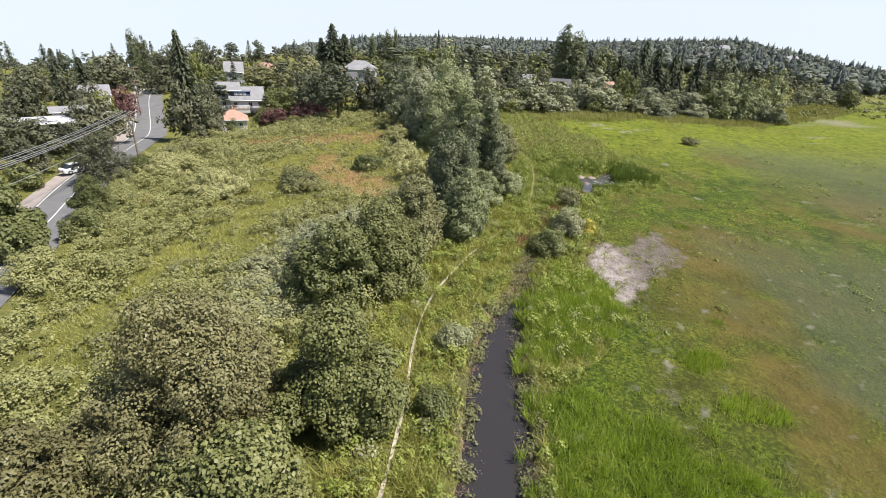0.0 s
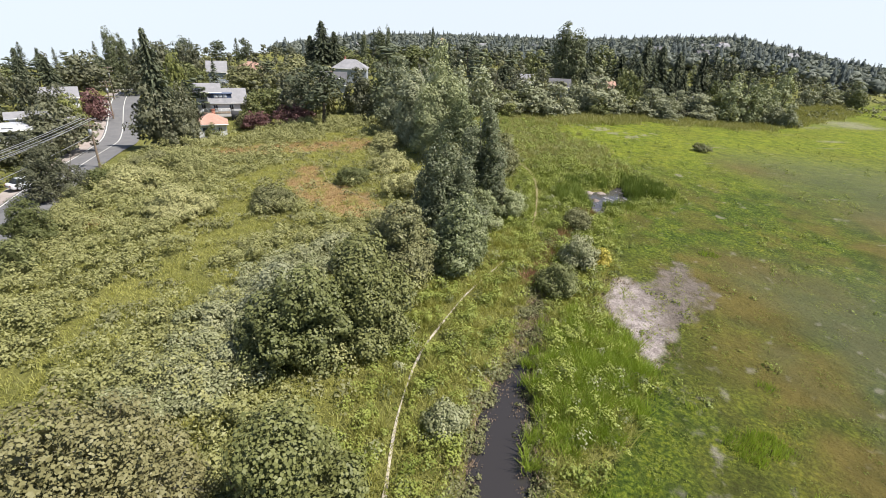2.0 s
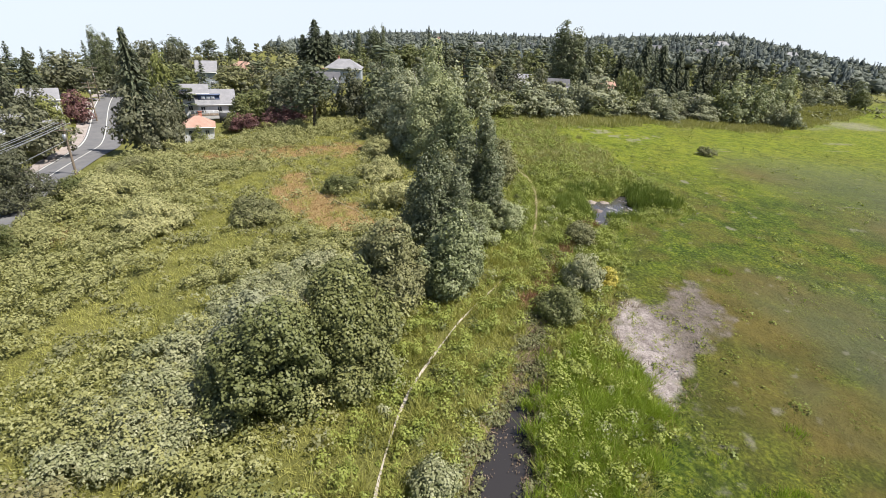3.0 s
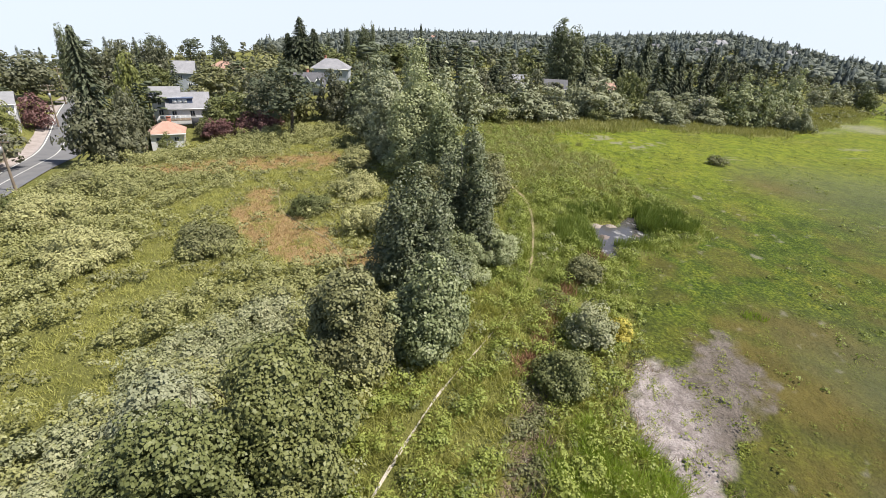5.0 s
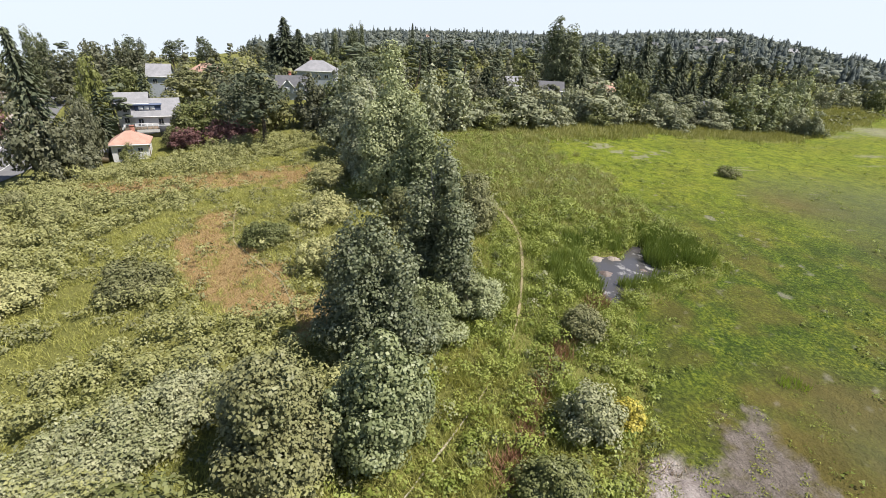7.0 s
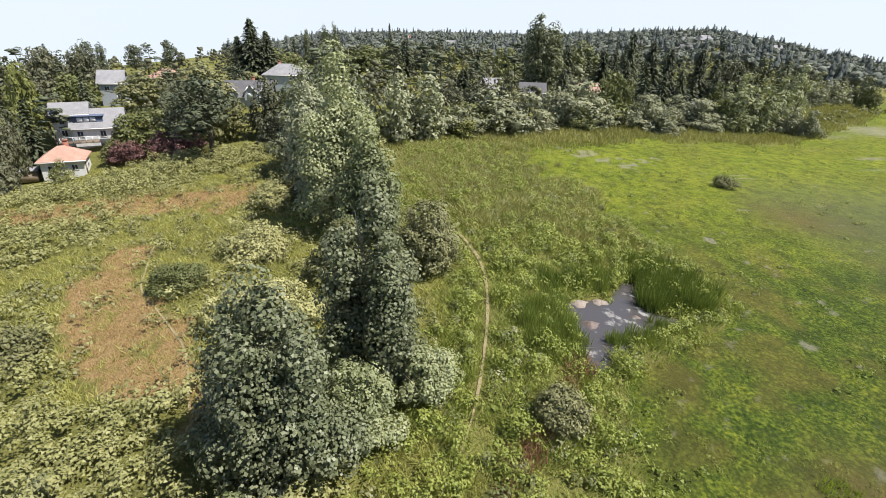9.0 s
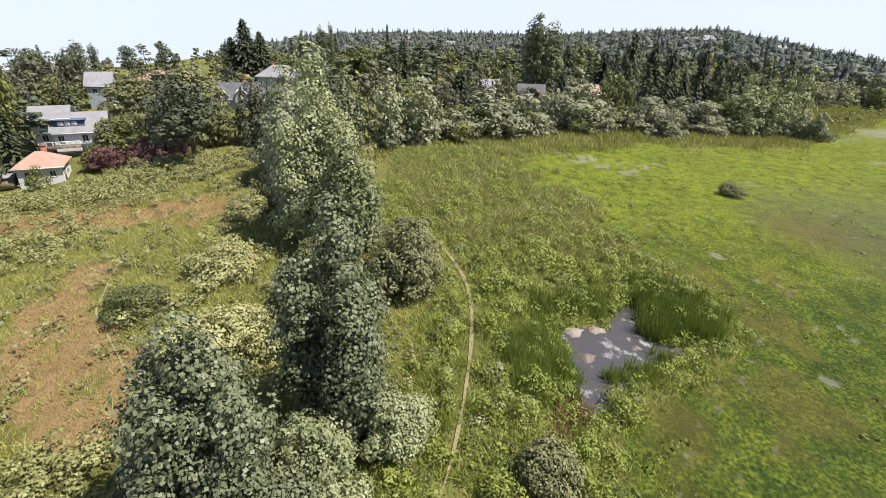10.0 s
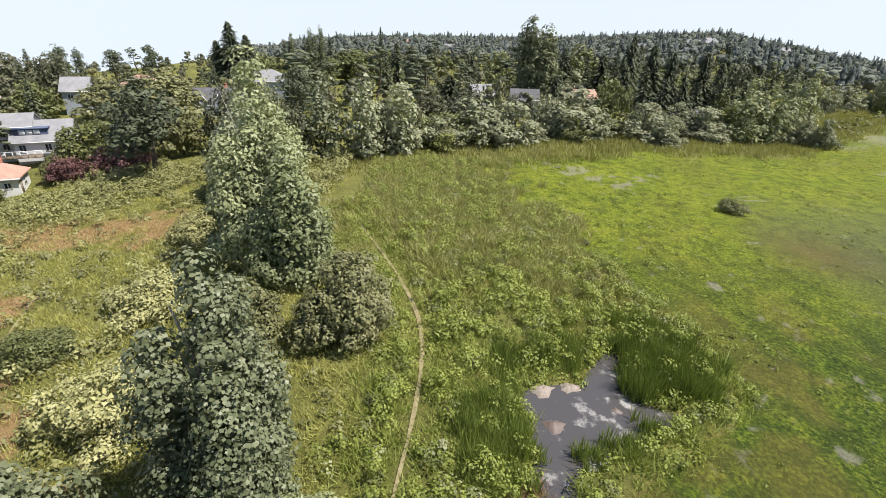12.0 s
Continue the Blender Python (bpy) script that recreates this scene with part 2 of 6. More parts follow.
POND = [(16.6, 65.8), (18.5, 67.0), (21.0, 67.4), (23.4, 70.4), (24.9, 71.9), (24.0, 67.8), (24.6, 66.2), (27.2, 65.6), (25.2, 64.3), (21.9, 62.6), (19.7, 61.3), (18.7, 59.6), (17.3, 59.0), (17.1, 61.5), (17.5, 63.1), (17.9, 64.5)]
MUD = [(14.0, 43.6), (15.4, 45.3), (18.9, 45.6), (20.6, 48.4), (22.2, 49.6), (23.8, 48.6), (24.0, 45.3), (22.6, 42.6), (21.2, 40.6), (18.4, 38.8), (17.2, 36.4), (15.2, 34.2), (13.9, 36), (14.4, 38.4), (13.2, 41.0)]
PALE = along([(16.0, 36), (16.8, 33), (15.4, 30.1), (16.0, 27.8), (14.4, 22.5)], 60)
TAN = [(-22.1, 72), (-21, 76.9), (-18.7, 77.7), (-15.1, 70.9), (-10.1, 67.7), (-6.6, 61.7), (-3.9, 60.4), (-2.8, 56.5), (-4.3, 54.6), (-6.7, 57.6), (-10.2, 58.6), (-13.8, 60.4), (-18.4, 65.9)]
TAN_STRIP = [(-46, 91), (-35.2, 92.8), (-21.8, 96.5), (-9.5, 98.5), (-9.0, 91), (-14.8, 88), (-25.8, 87.8), (-35.7, 84.8), (-45, 87)]
CATTAILS = {"behind": [(23.6, 68.0), (24.4, 66.1), (28.4, 66.2), (30.2, 68.7), (29.6, 73.2), (25.4, 73.6)],
            "west": [(13.9, 64.8), (16.6, 66.2), (17.5, 64.0), (16.9, 60.6), (13.7, 60.6)],
            "front": [(19.5, 61.5), (24.6, 63.5), (24.2, 64.3), (19.4, 62.4)],
            "north": [(16.4, 67.2), (18.6, 67.8), (21.0, 68.2), (22.9, 70.6), (19.2, 70.6), (16.7, 69.0)]}
RUSHES = [(6.2, 26.8), (8.9, 27.0), (13.9, 32.2), (14.3, 36.4), (10.8, 39.7), (8.6, 37.5), (6.8, 32.2)]
RUSHES_NEAR = [(6.0, 24.1), (9.3, 24.4), (12.5, 21.9), (15.1, 20.4), (18.6, 17.6), (18, 12), (5.6, 10), (5.8, 16.5)]
BORDER = along([(-2, 119), (8, 121), (17, 122), (25, 122), (34, 129), (50, 139), (66, 136), (76, 138), (97, 154), (130, 180), (165, 212)], 50)
ROAD = along(STREET, 90)


def land(x, y):
    """Height of the ground, with the ditch, the brook and the pond cut into it."""
    z = hills(x, y)
    x, y = np.asarray(x, float), np.asarray(y, float)
    d, s = off_line(x, y, DITCH)
    half = np.interp(s, np.linspace(0, 1, 160), DITCH_HALF)
    z = z - (0.75 - 0.65 * smooth(0.76, 0.86, s)) * smooth(half + 0.35, half - 0.45, d)
    z = z - 0.55 * smooth(-0.5, 0.5, inside(x, y, POND))
    z = z - 0.15 * smooth(0.9, 0.1, off_line(x, y, RUSTY)[0]) - 0.3 * smooth(0.8, 0.1, off_line(x, y, BROOK)[0])
    return z


# ---- builders ----
def cloth(name, verts, faces, mat, soft=False):
    """A mesh from arrays of corners and of faces with an equal count of corners."""
    verts, faces = np.asarray(verts, np.float32), np.asarray(faces, np.int32)
    me = bpy.data.meshes.new(name)
    me.vertices.add(len(verts))
    me.vertices.foreach_set("co", verts.ravel())
    me.loops.add(faces.size)
    me.loops.foreach_set("vertex_index", faces.ravel())
    me.polygons.add(len(faces))
    me.polygons.foreach_set("loop_start", np.arange(len(faces), dtype=np.int32) * faces.shape[1])
    if soft:
        me.polygons.foreach_set("use_smooth", np.ones(len(faces), bool))
    me.update(calc_edges=True)
    me.materials.append(mat)
    return me


def piece(name, me, parent, label=""):
    ob = new(name, me)
    ob.parent = parent
    if label:
        ob["label"] = label
    return ob


def unit(v):
    return v / (np.linalg.norm(v, axis=-1, keepdims=True) + 1e-9)


def leaf_faces(c, out, length, width, rng, tumble=0.8, lift=0.2):
    """A kite-shaped leaf at each place c that faces roughly out and up."""
    n = len(c)
    normal = unit(out + rng.normal(0, tumble, (n, 3)) * 0.8 + (0, 0, lift))
    a = unit(np.cross(normal, rng.normal(0, 1, (n, 3))))
    b = np.cross(normal, a)
    size = rng.uniform(0.65, 1.35, (n, 1))
    la, wb = a * length * size * 0.5, b * width * size * 0.5
    v = np.stack([c - la, c + wb - la * 0.1, c + la, c - wb - la * 0.1], 1).reshape(-1, 3)
    return v, np.arange(4 * n).reshape(-1, 4)


def dome_leaves(c, way, r, per, length, width, rng, squash=0.85, tumble=0.25, open_=0.7):
    """Leaves laid like shingles over the outer side of a small dome at each place c."""
    n = len(c)
    d = unit(unit(rng.normal(0, 1, (n, per, 3))) + open_ * way[:, None])
    r = np.broadcast_to(r, n)[:, None, None] * rng.uniform(0.78, 1.1, (n, per, 1))
    at = (c[:, None] + d * r * (1, 1, squash)).reshape(-1, 3)
    return leaf_faces(at, d.reshape(-1, 3), length, width, rng, tumble, 0.25)


def crown_faces(lobes, clumps, per, spread, length, width, rng, fill=0.2, floor=0.1, each=34):
    """Many small domes of leaves over the skins of the lobes (x, y, z, rx, ry, rz), with larger leaves in the shade within."""
    lobes = np.array(lobes, float)
    count = max(12, clumps * per // each)
    area = (lobes[:, 3] * lobes[:, 4] + lobes[:, 3] * lobes[:, 5] + lobes[:, 4] * lobes[:, 5])
    pick = rng.choice(len(lobes), count * 3, p=area / area.sum())
    way = unit(rng.normal(0, 1, (len(pick), 3)) + (0, 0, 0.15))
    deep = rng.uniform(0.82, 1.02, len(pick))
    deep = np.where(rng.random(len(pick)) < 0.2, rng.uniform(1.02, 1.32, len(pick)), deep)
    c = lobes[pick, :3] + way * lobes[pick, 3:] * deep[:, None]
    bury = np.zeros(len(c))
    for lo in lobes:
        bury = np.maximum(bury, 1 - np.linalg.norm((c - lo[:3]) / lo[3:], axis=1))
    keep = (bury < 0.2) & (c[:, 2] > floor + 0.15)
    c, way = c[keep][:count], way[keep][:count]
    r = spread * 2.3 * rng.uniform(0.6, 1.45, len(c))
    v, f = dome_leaves(c, unit(way + (0, 0, 0.45)), r, each, length, width, rng)
    # the shaded inner leaves
    k = int(len(c) * each * fill * 0.5)
    pick = rng.choice(len(lobes), k, p=area / area.sum())
    way = unit(rng.normal(0, 1, (k, 3)))
    core = lobes[pick, :3] + way * lobes[pick, 3:] * rng.uniform(0.4, 0.8, (k, 1))
    core[:, 2] = np.maximum(core[:, 2], 0.1)
    v2, f2 = leaf_faces(core, way, length * 1.7, width * 1.7, rng, 0.5)
    v = np.vstack([v, v2])
    v[:, 2] = np.maximum(v[:, 2], 0.03)
    return v, np.vstack([f, f2 + len(v) - len(v2)])


def slim(faces, grow=1.35):
    """The same leaves with three corners each."""
    v = faces[0].reshape(-1, 4, 3)
    v = (v.mean(1, keepdims=True) + (v - v.mean(1, keepdims=True)) * grow)[:, 1:4]
    return v.reshape(-1, 3), np.arange(3 * len(v)).reshape(-1, 3)


ICO_V = unit(np.array([(s1 * a, s2 * b, 0) for a, b in ((1, 1.618),) for s1 in (-1, 1) for s2 in (-1, 1)] + [(0, s1, s2 * 1.618) for s1 in (-1, 1) for s2 in (-1, 1)] + [(s2 * 1.618, 0, s1) for s1 in (-1, 1) for s2 in (-1, 1)]))
ICO_F = np.array([t for t in ((i, j, k) for i in range(12) for j in range(12) for k in range(12)) if t[0] == min(t) and all(np.linalg.norm(ICO_V[t[a]] - ICO_V[t[b]]) < 1.1 for a, b in ((0, 1), (1, 2), (2, 0))) and all(t[a] != t[b] for a, b in ((0, 1), (1, 2), (2, 0)))
                  and np.dot(np.cross(ICO_V[t[1]] - ICO_V[t[0]], ICO_V[t[2]] - ICO_V[t[0]]), ICO_V[t[0]]) > 0])


def lump_faces(lobes, rng, rough=0.3):
    """Each lobe as a lump of foliage with a broken skin."""
    lobes = np.asarray(lobes, float)
    n = len(lobes)
    v = lobes[:, None, :3] + ICO_V[None] * lobes[:, None, 3:] * rng.uniform(1 - rough, 1 + rough, (n, 12, 1))
    return v.reshape(-1, 3), (ICO_F[None] + 12 * np.arange(n)[:, None, None]).reshape(-1, 3)


def tube_faces(path, radii, sides=6):
    path, radii = np.asarray(path, float), np.asarray(radii, float)
    d = unit(np.gradient(path, axis=0))
    ref = np.where(np.abs(d[:, 2:3]) > 0.9, (1.0, 0, 0), (0, 0, 1.0))
    a = unit(np.cross(d, ref))
    b = np.cross(d, a)
    ang = np.linspace(0, 2 * np.pi, sides, endpoint=False)
    v = (path[:, None] + radii[:, None, None] * (np.cos(ang)[None, :, None] * a[:, None] + np.sin(ang)[None, :, None] * b[:, None])).reshape(-1, 3)
    i, j = np.meshgrid(np.arange(len(path) - 1), np.arange(sides), indexing="ij")
    k = (j + 1) % sides
    return v, np.stack([i * sides + j, i * sides + k, (i + 1) * sides + k, (i + 1) * sides + j], -1).reshape(-1, 4)


def joined(parts):
    vs, fs, at = [], [], 0
    for v, f in parts:
        vs.append(v)
        fs.append(f + at)
        at += len(v)
    return np.vstack(vs), np.vstack(fs)


def stem_parts(height, thick, lobes, rng, stems=1, reach=0.9, limbs=9):
    """A trunk, or several stems, each with limbs that rise into the lobes: (stem, its limbs) pairs."""
    out = []
    for s in range(stems):
        lean = rng.normal(0, 0.05 if stems == 1 else 0.16, 2) * height
        t = np.linspace(0, 1, 7)
        bend = rng.normal(0, 0.03 * height, 2)
        path = np.stack([lean[0] * t + bend[0] * np.sin(3 * t), lean[1] * t + bend[1] * np.sin(3 * t), t * height * reach * rng.uniform(0.85, 1) - 0.3 * (1 - t)], 1)
        stem, arms = tube_faces(path, thick * (1 - 0.85 * t) * (1 if stems == 1 else 0.6), 7), []
        for lo in lobes[rng.permutation(len(lobes))[:max(2 if limbs else 0, limbs // stems)]]:
            at = path[int(np.clip(lo[2] / height * 4, 1, 4))]
            u = np.linspace(0, 1, 4)[:, None]
            limb = at * (1 - u) + lo[:3] * u + (0, 0, 0.12 * height) * np.sin(u * np.pi) * 0.3
            arms.append(tube_faces(limb, thick * 0.4 * (1 - 0.8 * u[:, 0]), 5))
        out.append((stem, arms))
    return out


def add_stems(ob, pairs, bark):
    for stem, arms in pairs:
        base = piece("trunk" if len(pairs) == 1 else "stem", cloth("stem", *stem, bark, True), ob)
        for arm in arms:
            piece("branch", cloth("branch", *arm, bark, True), base)


def shrub_lobes(w, h, n, rng, low=0.1):
    """Lobes heaped into a broad, uneven dome."""
    out = []
    for i in range(int(1.25 * n)):
        a, q = rng.uniform(0, 2 * np.pi), np.sqrt(rng.random())
        z = h * (low + (0.82 - low) * rng.random() * np.sqrt(max(0.05, 1 - (q * 0.95) ** 2)))
        s = rng.uniform(0.105, 0.2) * w * (1 - 0.2 * q)
        out.append((q * 0.4 * w * np.cos(a), q * 0.4 * w * np.sin(a), z, s, s * rng.uniform(0.85, 1.15), min(s * rng.uniform(0.75, 1.0), h * 0.26)))
    out.append((rng.normal(0, 0.06) * w, rng.normal(0, 0.06) * w, h * 0.8, 0.2 * w, 0.2 * w, h * 0.2))
    return np.array(out)


def leader_lobes(w, h, n, rng, foot=0.08, least=0.62):
    """Several upright leaders side by side, each a tapering column of lobes with its own top."""
    out = []
    for k in range(n):
        a, q = 2.4 * k + rng.normal(0, 0.4), (0.0 if k == 0 else rng.uniform(0.35, 1.0))
        top = h * (1.0 if k == 0 else rng.uniform(least, 0.96) - 0.12 * q * (least < 0.8))
        bx, by = 0.36 * w * q * np.cos(a), 0.36 * w * q * np.sin(a)
        wide = w * rng.uniform(0.15, 0.21)
        for z in np.linspace(foot * h, top - 0.05 * h, 9):
            u = z / top
            s = wide * min(1.0, 1.15 * (1 - u) ** 0.62 + 0.12) * rng.uniform(0.75, 1.15)
            pull = 0.75 + 0.25 * min(1, 1.6 * u)
            out.append((bx * pull + rng.normal(0, 0.3 * s), by * pull + rng.normal(0, 0.3 * s), z, s, s, h * rng.uniform(0.055, 0.09)))
            if rng.random() < 0.75:
                b, t = rng.uniform(0, 2 * np.pi), s * rng.uniform(0.35, 0.6)
                out.append((bx * pull + 1.25 * s * np.cos(b), by * pull + 1.25 * s * np.sin(b), z + 0.3 * s, t, t, t * rng.uniform(0.8, 1.5)))
    return np.array(out)


def conifer_faces(w, h, rng, levels=26, spokes=9, bare=0.05, ragged=0.22, sprays=4, droop=0.32, size=1.0):
    """Whorls of drooping boughs, each a fan of flat overlapping sprays, broad at the foot and drawn to a point."""
    base, way, wide = [], [], []
    for z in np.linspace(bare, 0.985, levels):
        reach = 0.5 * w * (1 - z) ** 0.78 * min(1, 0.72 + (z - bare) * 3.5) + 0.03 * w
        turn = rng.uniform(0, 6.28)
        gap = rng.uniform(0.75, 1.15)
        for k in range(spokes):
            a, r = turn + 6.28 * k / spokes + rng.normal(0, 0.2), reach * gap * rng.uniform(1 - 1.6 * ragged, 1 + ragged)
            tilt = droop * rng.uniform(0.5, 1.3)
            for u in np.linspace(0.25, 0.95, sprays):
                base.append((r * u * np.cos(a), r * u * np.sin(a), h * z - tilt * r * u * u + rng.normal(0, 0.08)))
                b = a + rng.normal(0, 0.35)
                way.append((np.cos(b), np.sin(b), -tilt * (0.4 + u)))
                wide.append((0.5 + 0.5 * (1 - u)) * (0.35 + 0.65 * (1 - z)))
    base, way, wide = np.array(base), unit(np.array(way)), np.array(wide)[:, None] * size
    up = unit(np.array((0, 0, 1.0)) + rng.normal(0, 0.35, (len(base), 3)))
    side = unit(np.cross(way, up))
    la, wb = way * 0.125 * w * wide, side * 0.062 * w * wide
    v = np.stack([base - la, base + wb, base + la - (0, 0, 0.012 * h), base - wb], 1).reshape(-1, 3)
    return v, np.arange(len(v)).reshape(-1, 4)


def thing(name, x, y, z, label, category, group="", turn=0.0):
    ob = new(name)
    ob.empty_display_size = 0.5
    ob.matrix_basis = pose(x, y, z, 0, 0, turn)
    return tagged(ob, label, category, group)


def tree(name, x, y, lobes, h, leaf, clumps, per, spread, length, width, seed, label, category="tree", thick=0.18, stems=1, bark=None, group="", z=None, floor=0.1, fill=0.15):
    rng = np.random.default_rng(seed)
    ob = thing(name, x, y, float(land(x, y)) if z is None else z, label, category, group)
    add_stems(ob, stem_parts(h, thick, lobes, rng, min(stems, 4)), bark or BARK)
    if leaf == "withered":
        twigs = []
        for lo in lobes[rng.integers(0, len(lobes), 90)]:
            d = unit(rng.normal(0, 1, 3) + (0, 0, 1.1))
            u = np.linspace(0.3, rng.uniform(1.2, 1.75), 4)[:, None]
            twigs.append(tube_faces(lo[:3] + d * lo[3:] * u + rng.normal(0, 0.05, (4, 3)), np.linspace(0.022, 0.006, 4), 3))
        tagged(piece("twigs", cloth("twigs", *joined(twigs), PALE_BARK), ob, "bare grey twigs"), kind="stuff")
    crown = crown_faces(lobes, clumps, per, spread, length, width, rng, fill, floor)
    piece("crown", cloth("crown", *(crown if y < 62 and x > -16 else slim(crown)), LEAF[leaf]), ob)
    return ob


def scatter(n, box, density, rng):
    """Places in a plan box, kept with the given chance."""
    x, y = rng.uniform(box[0], box[2], n), rng.uniform(box[1], box[3], n)
    keep = rng.random(n) < density(x, y)
    return x[keep], y[keep]


def blade_faces(x, y, z, height, width, rng, lean=0.25, per=5, spread=0.12):
    """Tufts of tapering blades, each a narrow triangle."""
    n = len(x)
    h = np.repeat(np.broadcast_to(height, n), per) * rng.uniform(0.6, 1.25, n * per)
    b = np.stack([np.repeat(x, per), np.repeat(y, per), np.repeat(z, per) - 0.05], 1)
    b[:, :2] += rng.normal(0, spread, (n * per, 2))
    a = rng.uniform(0, 2 * np.pi, n * per)
    side = np.stack([np.cos(a), np.sin(a), 0 * a], 1) * width * 0.5
    tip = b + np.stack([rng.normal(0, lean, n * per) * h, rng.normal(0, lean, n * per) * h, h], 1)
    return np.stack([b - side, b + side, tip], 1).reshape(-1, 3), np.arange(3 * n * per).reshape(-1, 3)


def fbm(x, y, scale, seed=0, octaves=3):
    """Smooth random heights, about -1 to 1, from rotated sine waves."""
    rng = np.random.default_rng(seed)
    out, amp, total = 0.0, 1.0, 0.0
    for o in range(octaves):
        for _ in range(3):
            a, p = rng.uniform(0, 2 * np.pi), rng.uniform(0, 2 * np.pi)
            k = 2 * np.pi / scale * 2**o * rng.uniform(0.7, 1.3)
            out = out + amp * np.sin((x * np.cos(a) + y * np.sin(a)) * k + p + 1.3 * np.sin((x * np.sin(a) - y * np.cos(a)) * k * 0.6 + 2 * p))
        total += amp * 1.8
        amp *= 0.55
    return out / total


# ---- ground ----
MARSH_EDGE = [(6.2, 5), (6.2, 24), (9, 25.5), (14.5, 33), (13.6, 38), (13.2, 42), (16, 47), (17.5, 52), (18.6, 57), (20.6, 60.2), (24, 61.8), (27.8, 64.4), (31, 67), (31, 73), (29, 80), (26.5, 92), (22.5, 104), (21, 113), (25, 119),
              (34, 126), (50, 136), (66, 132.5), (76, 134), (97, 149), (130, 174), (170, 215), (260, 260), (260, -60), (6.2, -60)]
BLOBS_BROWN = [(23.5, 36, 6), (26.5, 43, 6), (24, 26, 4), (52, 88, 6), (29, 50, 4), (57, 66, 6), (61, 60, 5), (50, 57, 3.5)]
BLOBS_PALE = [(34, 63.2, 0.6), (36, 80.6, 0.7), (36.4, 79.6, 0.5), (37.5, 108, 1.5), (34.6, 116, 2.0), (39.5, 109, 1.2), (33, 113.5, 1.6), (35.6, 111, 1.3), (42.5, 111.5, 1.3), (46, 114, 1.4), (31, 117.5, 1.8), (38.8, 112.5, 1.0), (121, 153, 9), (30, 72.5, 1.0)]


def blob(x, y, spots):
    return np.max([np.exp(-(((x - a) ** 2 + (y - b) ** 2) / r**2)) for a, b, r in spots], axis=0)


def ragged(x, y):
    """How the rim of the marsh wanders in and out."""
    return (3.4 * fbm(x, y, 14, 15) + 1.8 * fbm(x, y, 4.5, 16)) * smooth(70, 82, y)


def zones(x, y):
    """How far each place belongs to marsh, mud, straw, brown sward, pale crust and sage sward greyed by painted haze.
    """
    wob = fbm(x, y, 6.0, 5) * 0.7
    wob2 = fbm(x, y, 2.4, 6) * 0.4
    marsh = smooth(-1.0, 1.0, inside(x, y, MARSH_EDGE) + wob + ragged(x, y))
    mud = smooth(-1.3, 1.0, inside(x, y, MUD) + 1.2 * wob + 1.5 * wob2)
    mud = mud * (1 - 0.1 * smooth(17.3, 20.5, x + wob2))
    mud = np.maximum(mud, (0.33 + 0.2 * fbm(x, y, 3, 24)) * smooth(2.0, 0.4, off_line(x, y, PALE)[0] + 2 * wob2))
    mud = np.maximum(mud, 0.62 * blob(x, y, [(7.3, 37.6, 1.1), (6.8, 35.8, 0.8), (7.9, 40.5, 0.7)]))
    straw = np.maximum(smooth(-1.2, 1.2, inside(x, y, TAN) + wob), smooth(-2, 2, inside(x, y, TAN_STRIP) + 2 * wob))
    straw = straw * (0.74 + 0.45 * fbm(x, y, 7, 17))
    straw = np.maximum(straw, blob(x, y, [(-40, 57.5, 2.6), (-3.2, 57.6, 2.0), (-3.6, 60.2, 1.4), (-19.5, 77.5, 2.2)]))
    lush = smooth(72, 96, y + 6 * fbm(x, y, 25, 12)) * marsh
    brown = np.clip(0.55 * smooth(92, 60, y) * smooth(15, 22, x) * smooth(-0.15, 0.55, fbm(x, y, 11, 19) + 0.4 * fbm(x, y, 3.2, 20)) + blob(x, y, BLOBS_BROWN) + 0.3 * fbm(x, y, 22, 8) * marsh, 0, 1)
    pale = np.clip(1.6 * blob(x, y, BLOBS_PALE) + 0.6 * wob + 2.2 * wob2 - 0.3, 0, 1) * marsh
    # greyer towards the right: the haze over the marsh goes into the ground colour
    hazed_sage = 0.85 * smooth(44, 70, x + 0.1 * (y - 60) + 5 * fbm(x, y, 30, 9)) * smooth(112, 90, y) * marsh
    hazed_sage = np.maximum(hazed_sage, 0.9 * smooth(24, 31, x + 3 * fbm(x, y, 12, 18)) * smooth(58, 40, y))
    return marsh, mud, straw, brown, pale, hazed_sage, lush


def spread_lines(lo, hi, step, reach):
    mid = np.arange(lo, hi + step, step)
    out = [step]
    while sum(out) < reach:
        out.append(out[-1] * 1.16)
    grow = np.cumsum(out)
    return np.r_[(lo - grow)[::-1], mid, hi + step + grow]


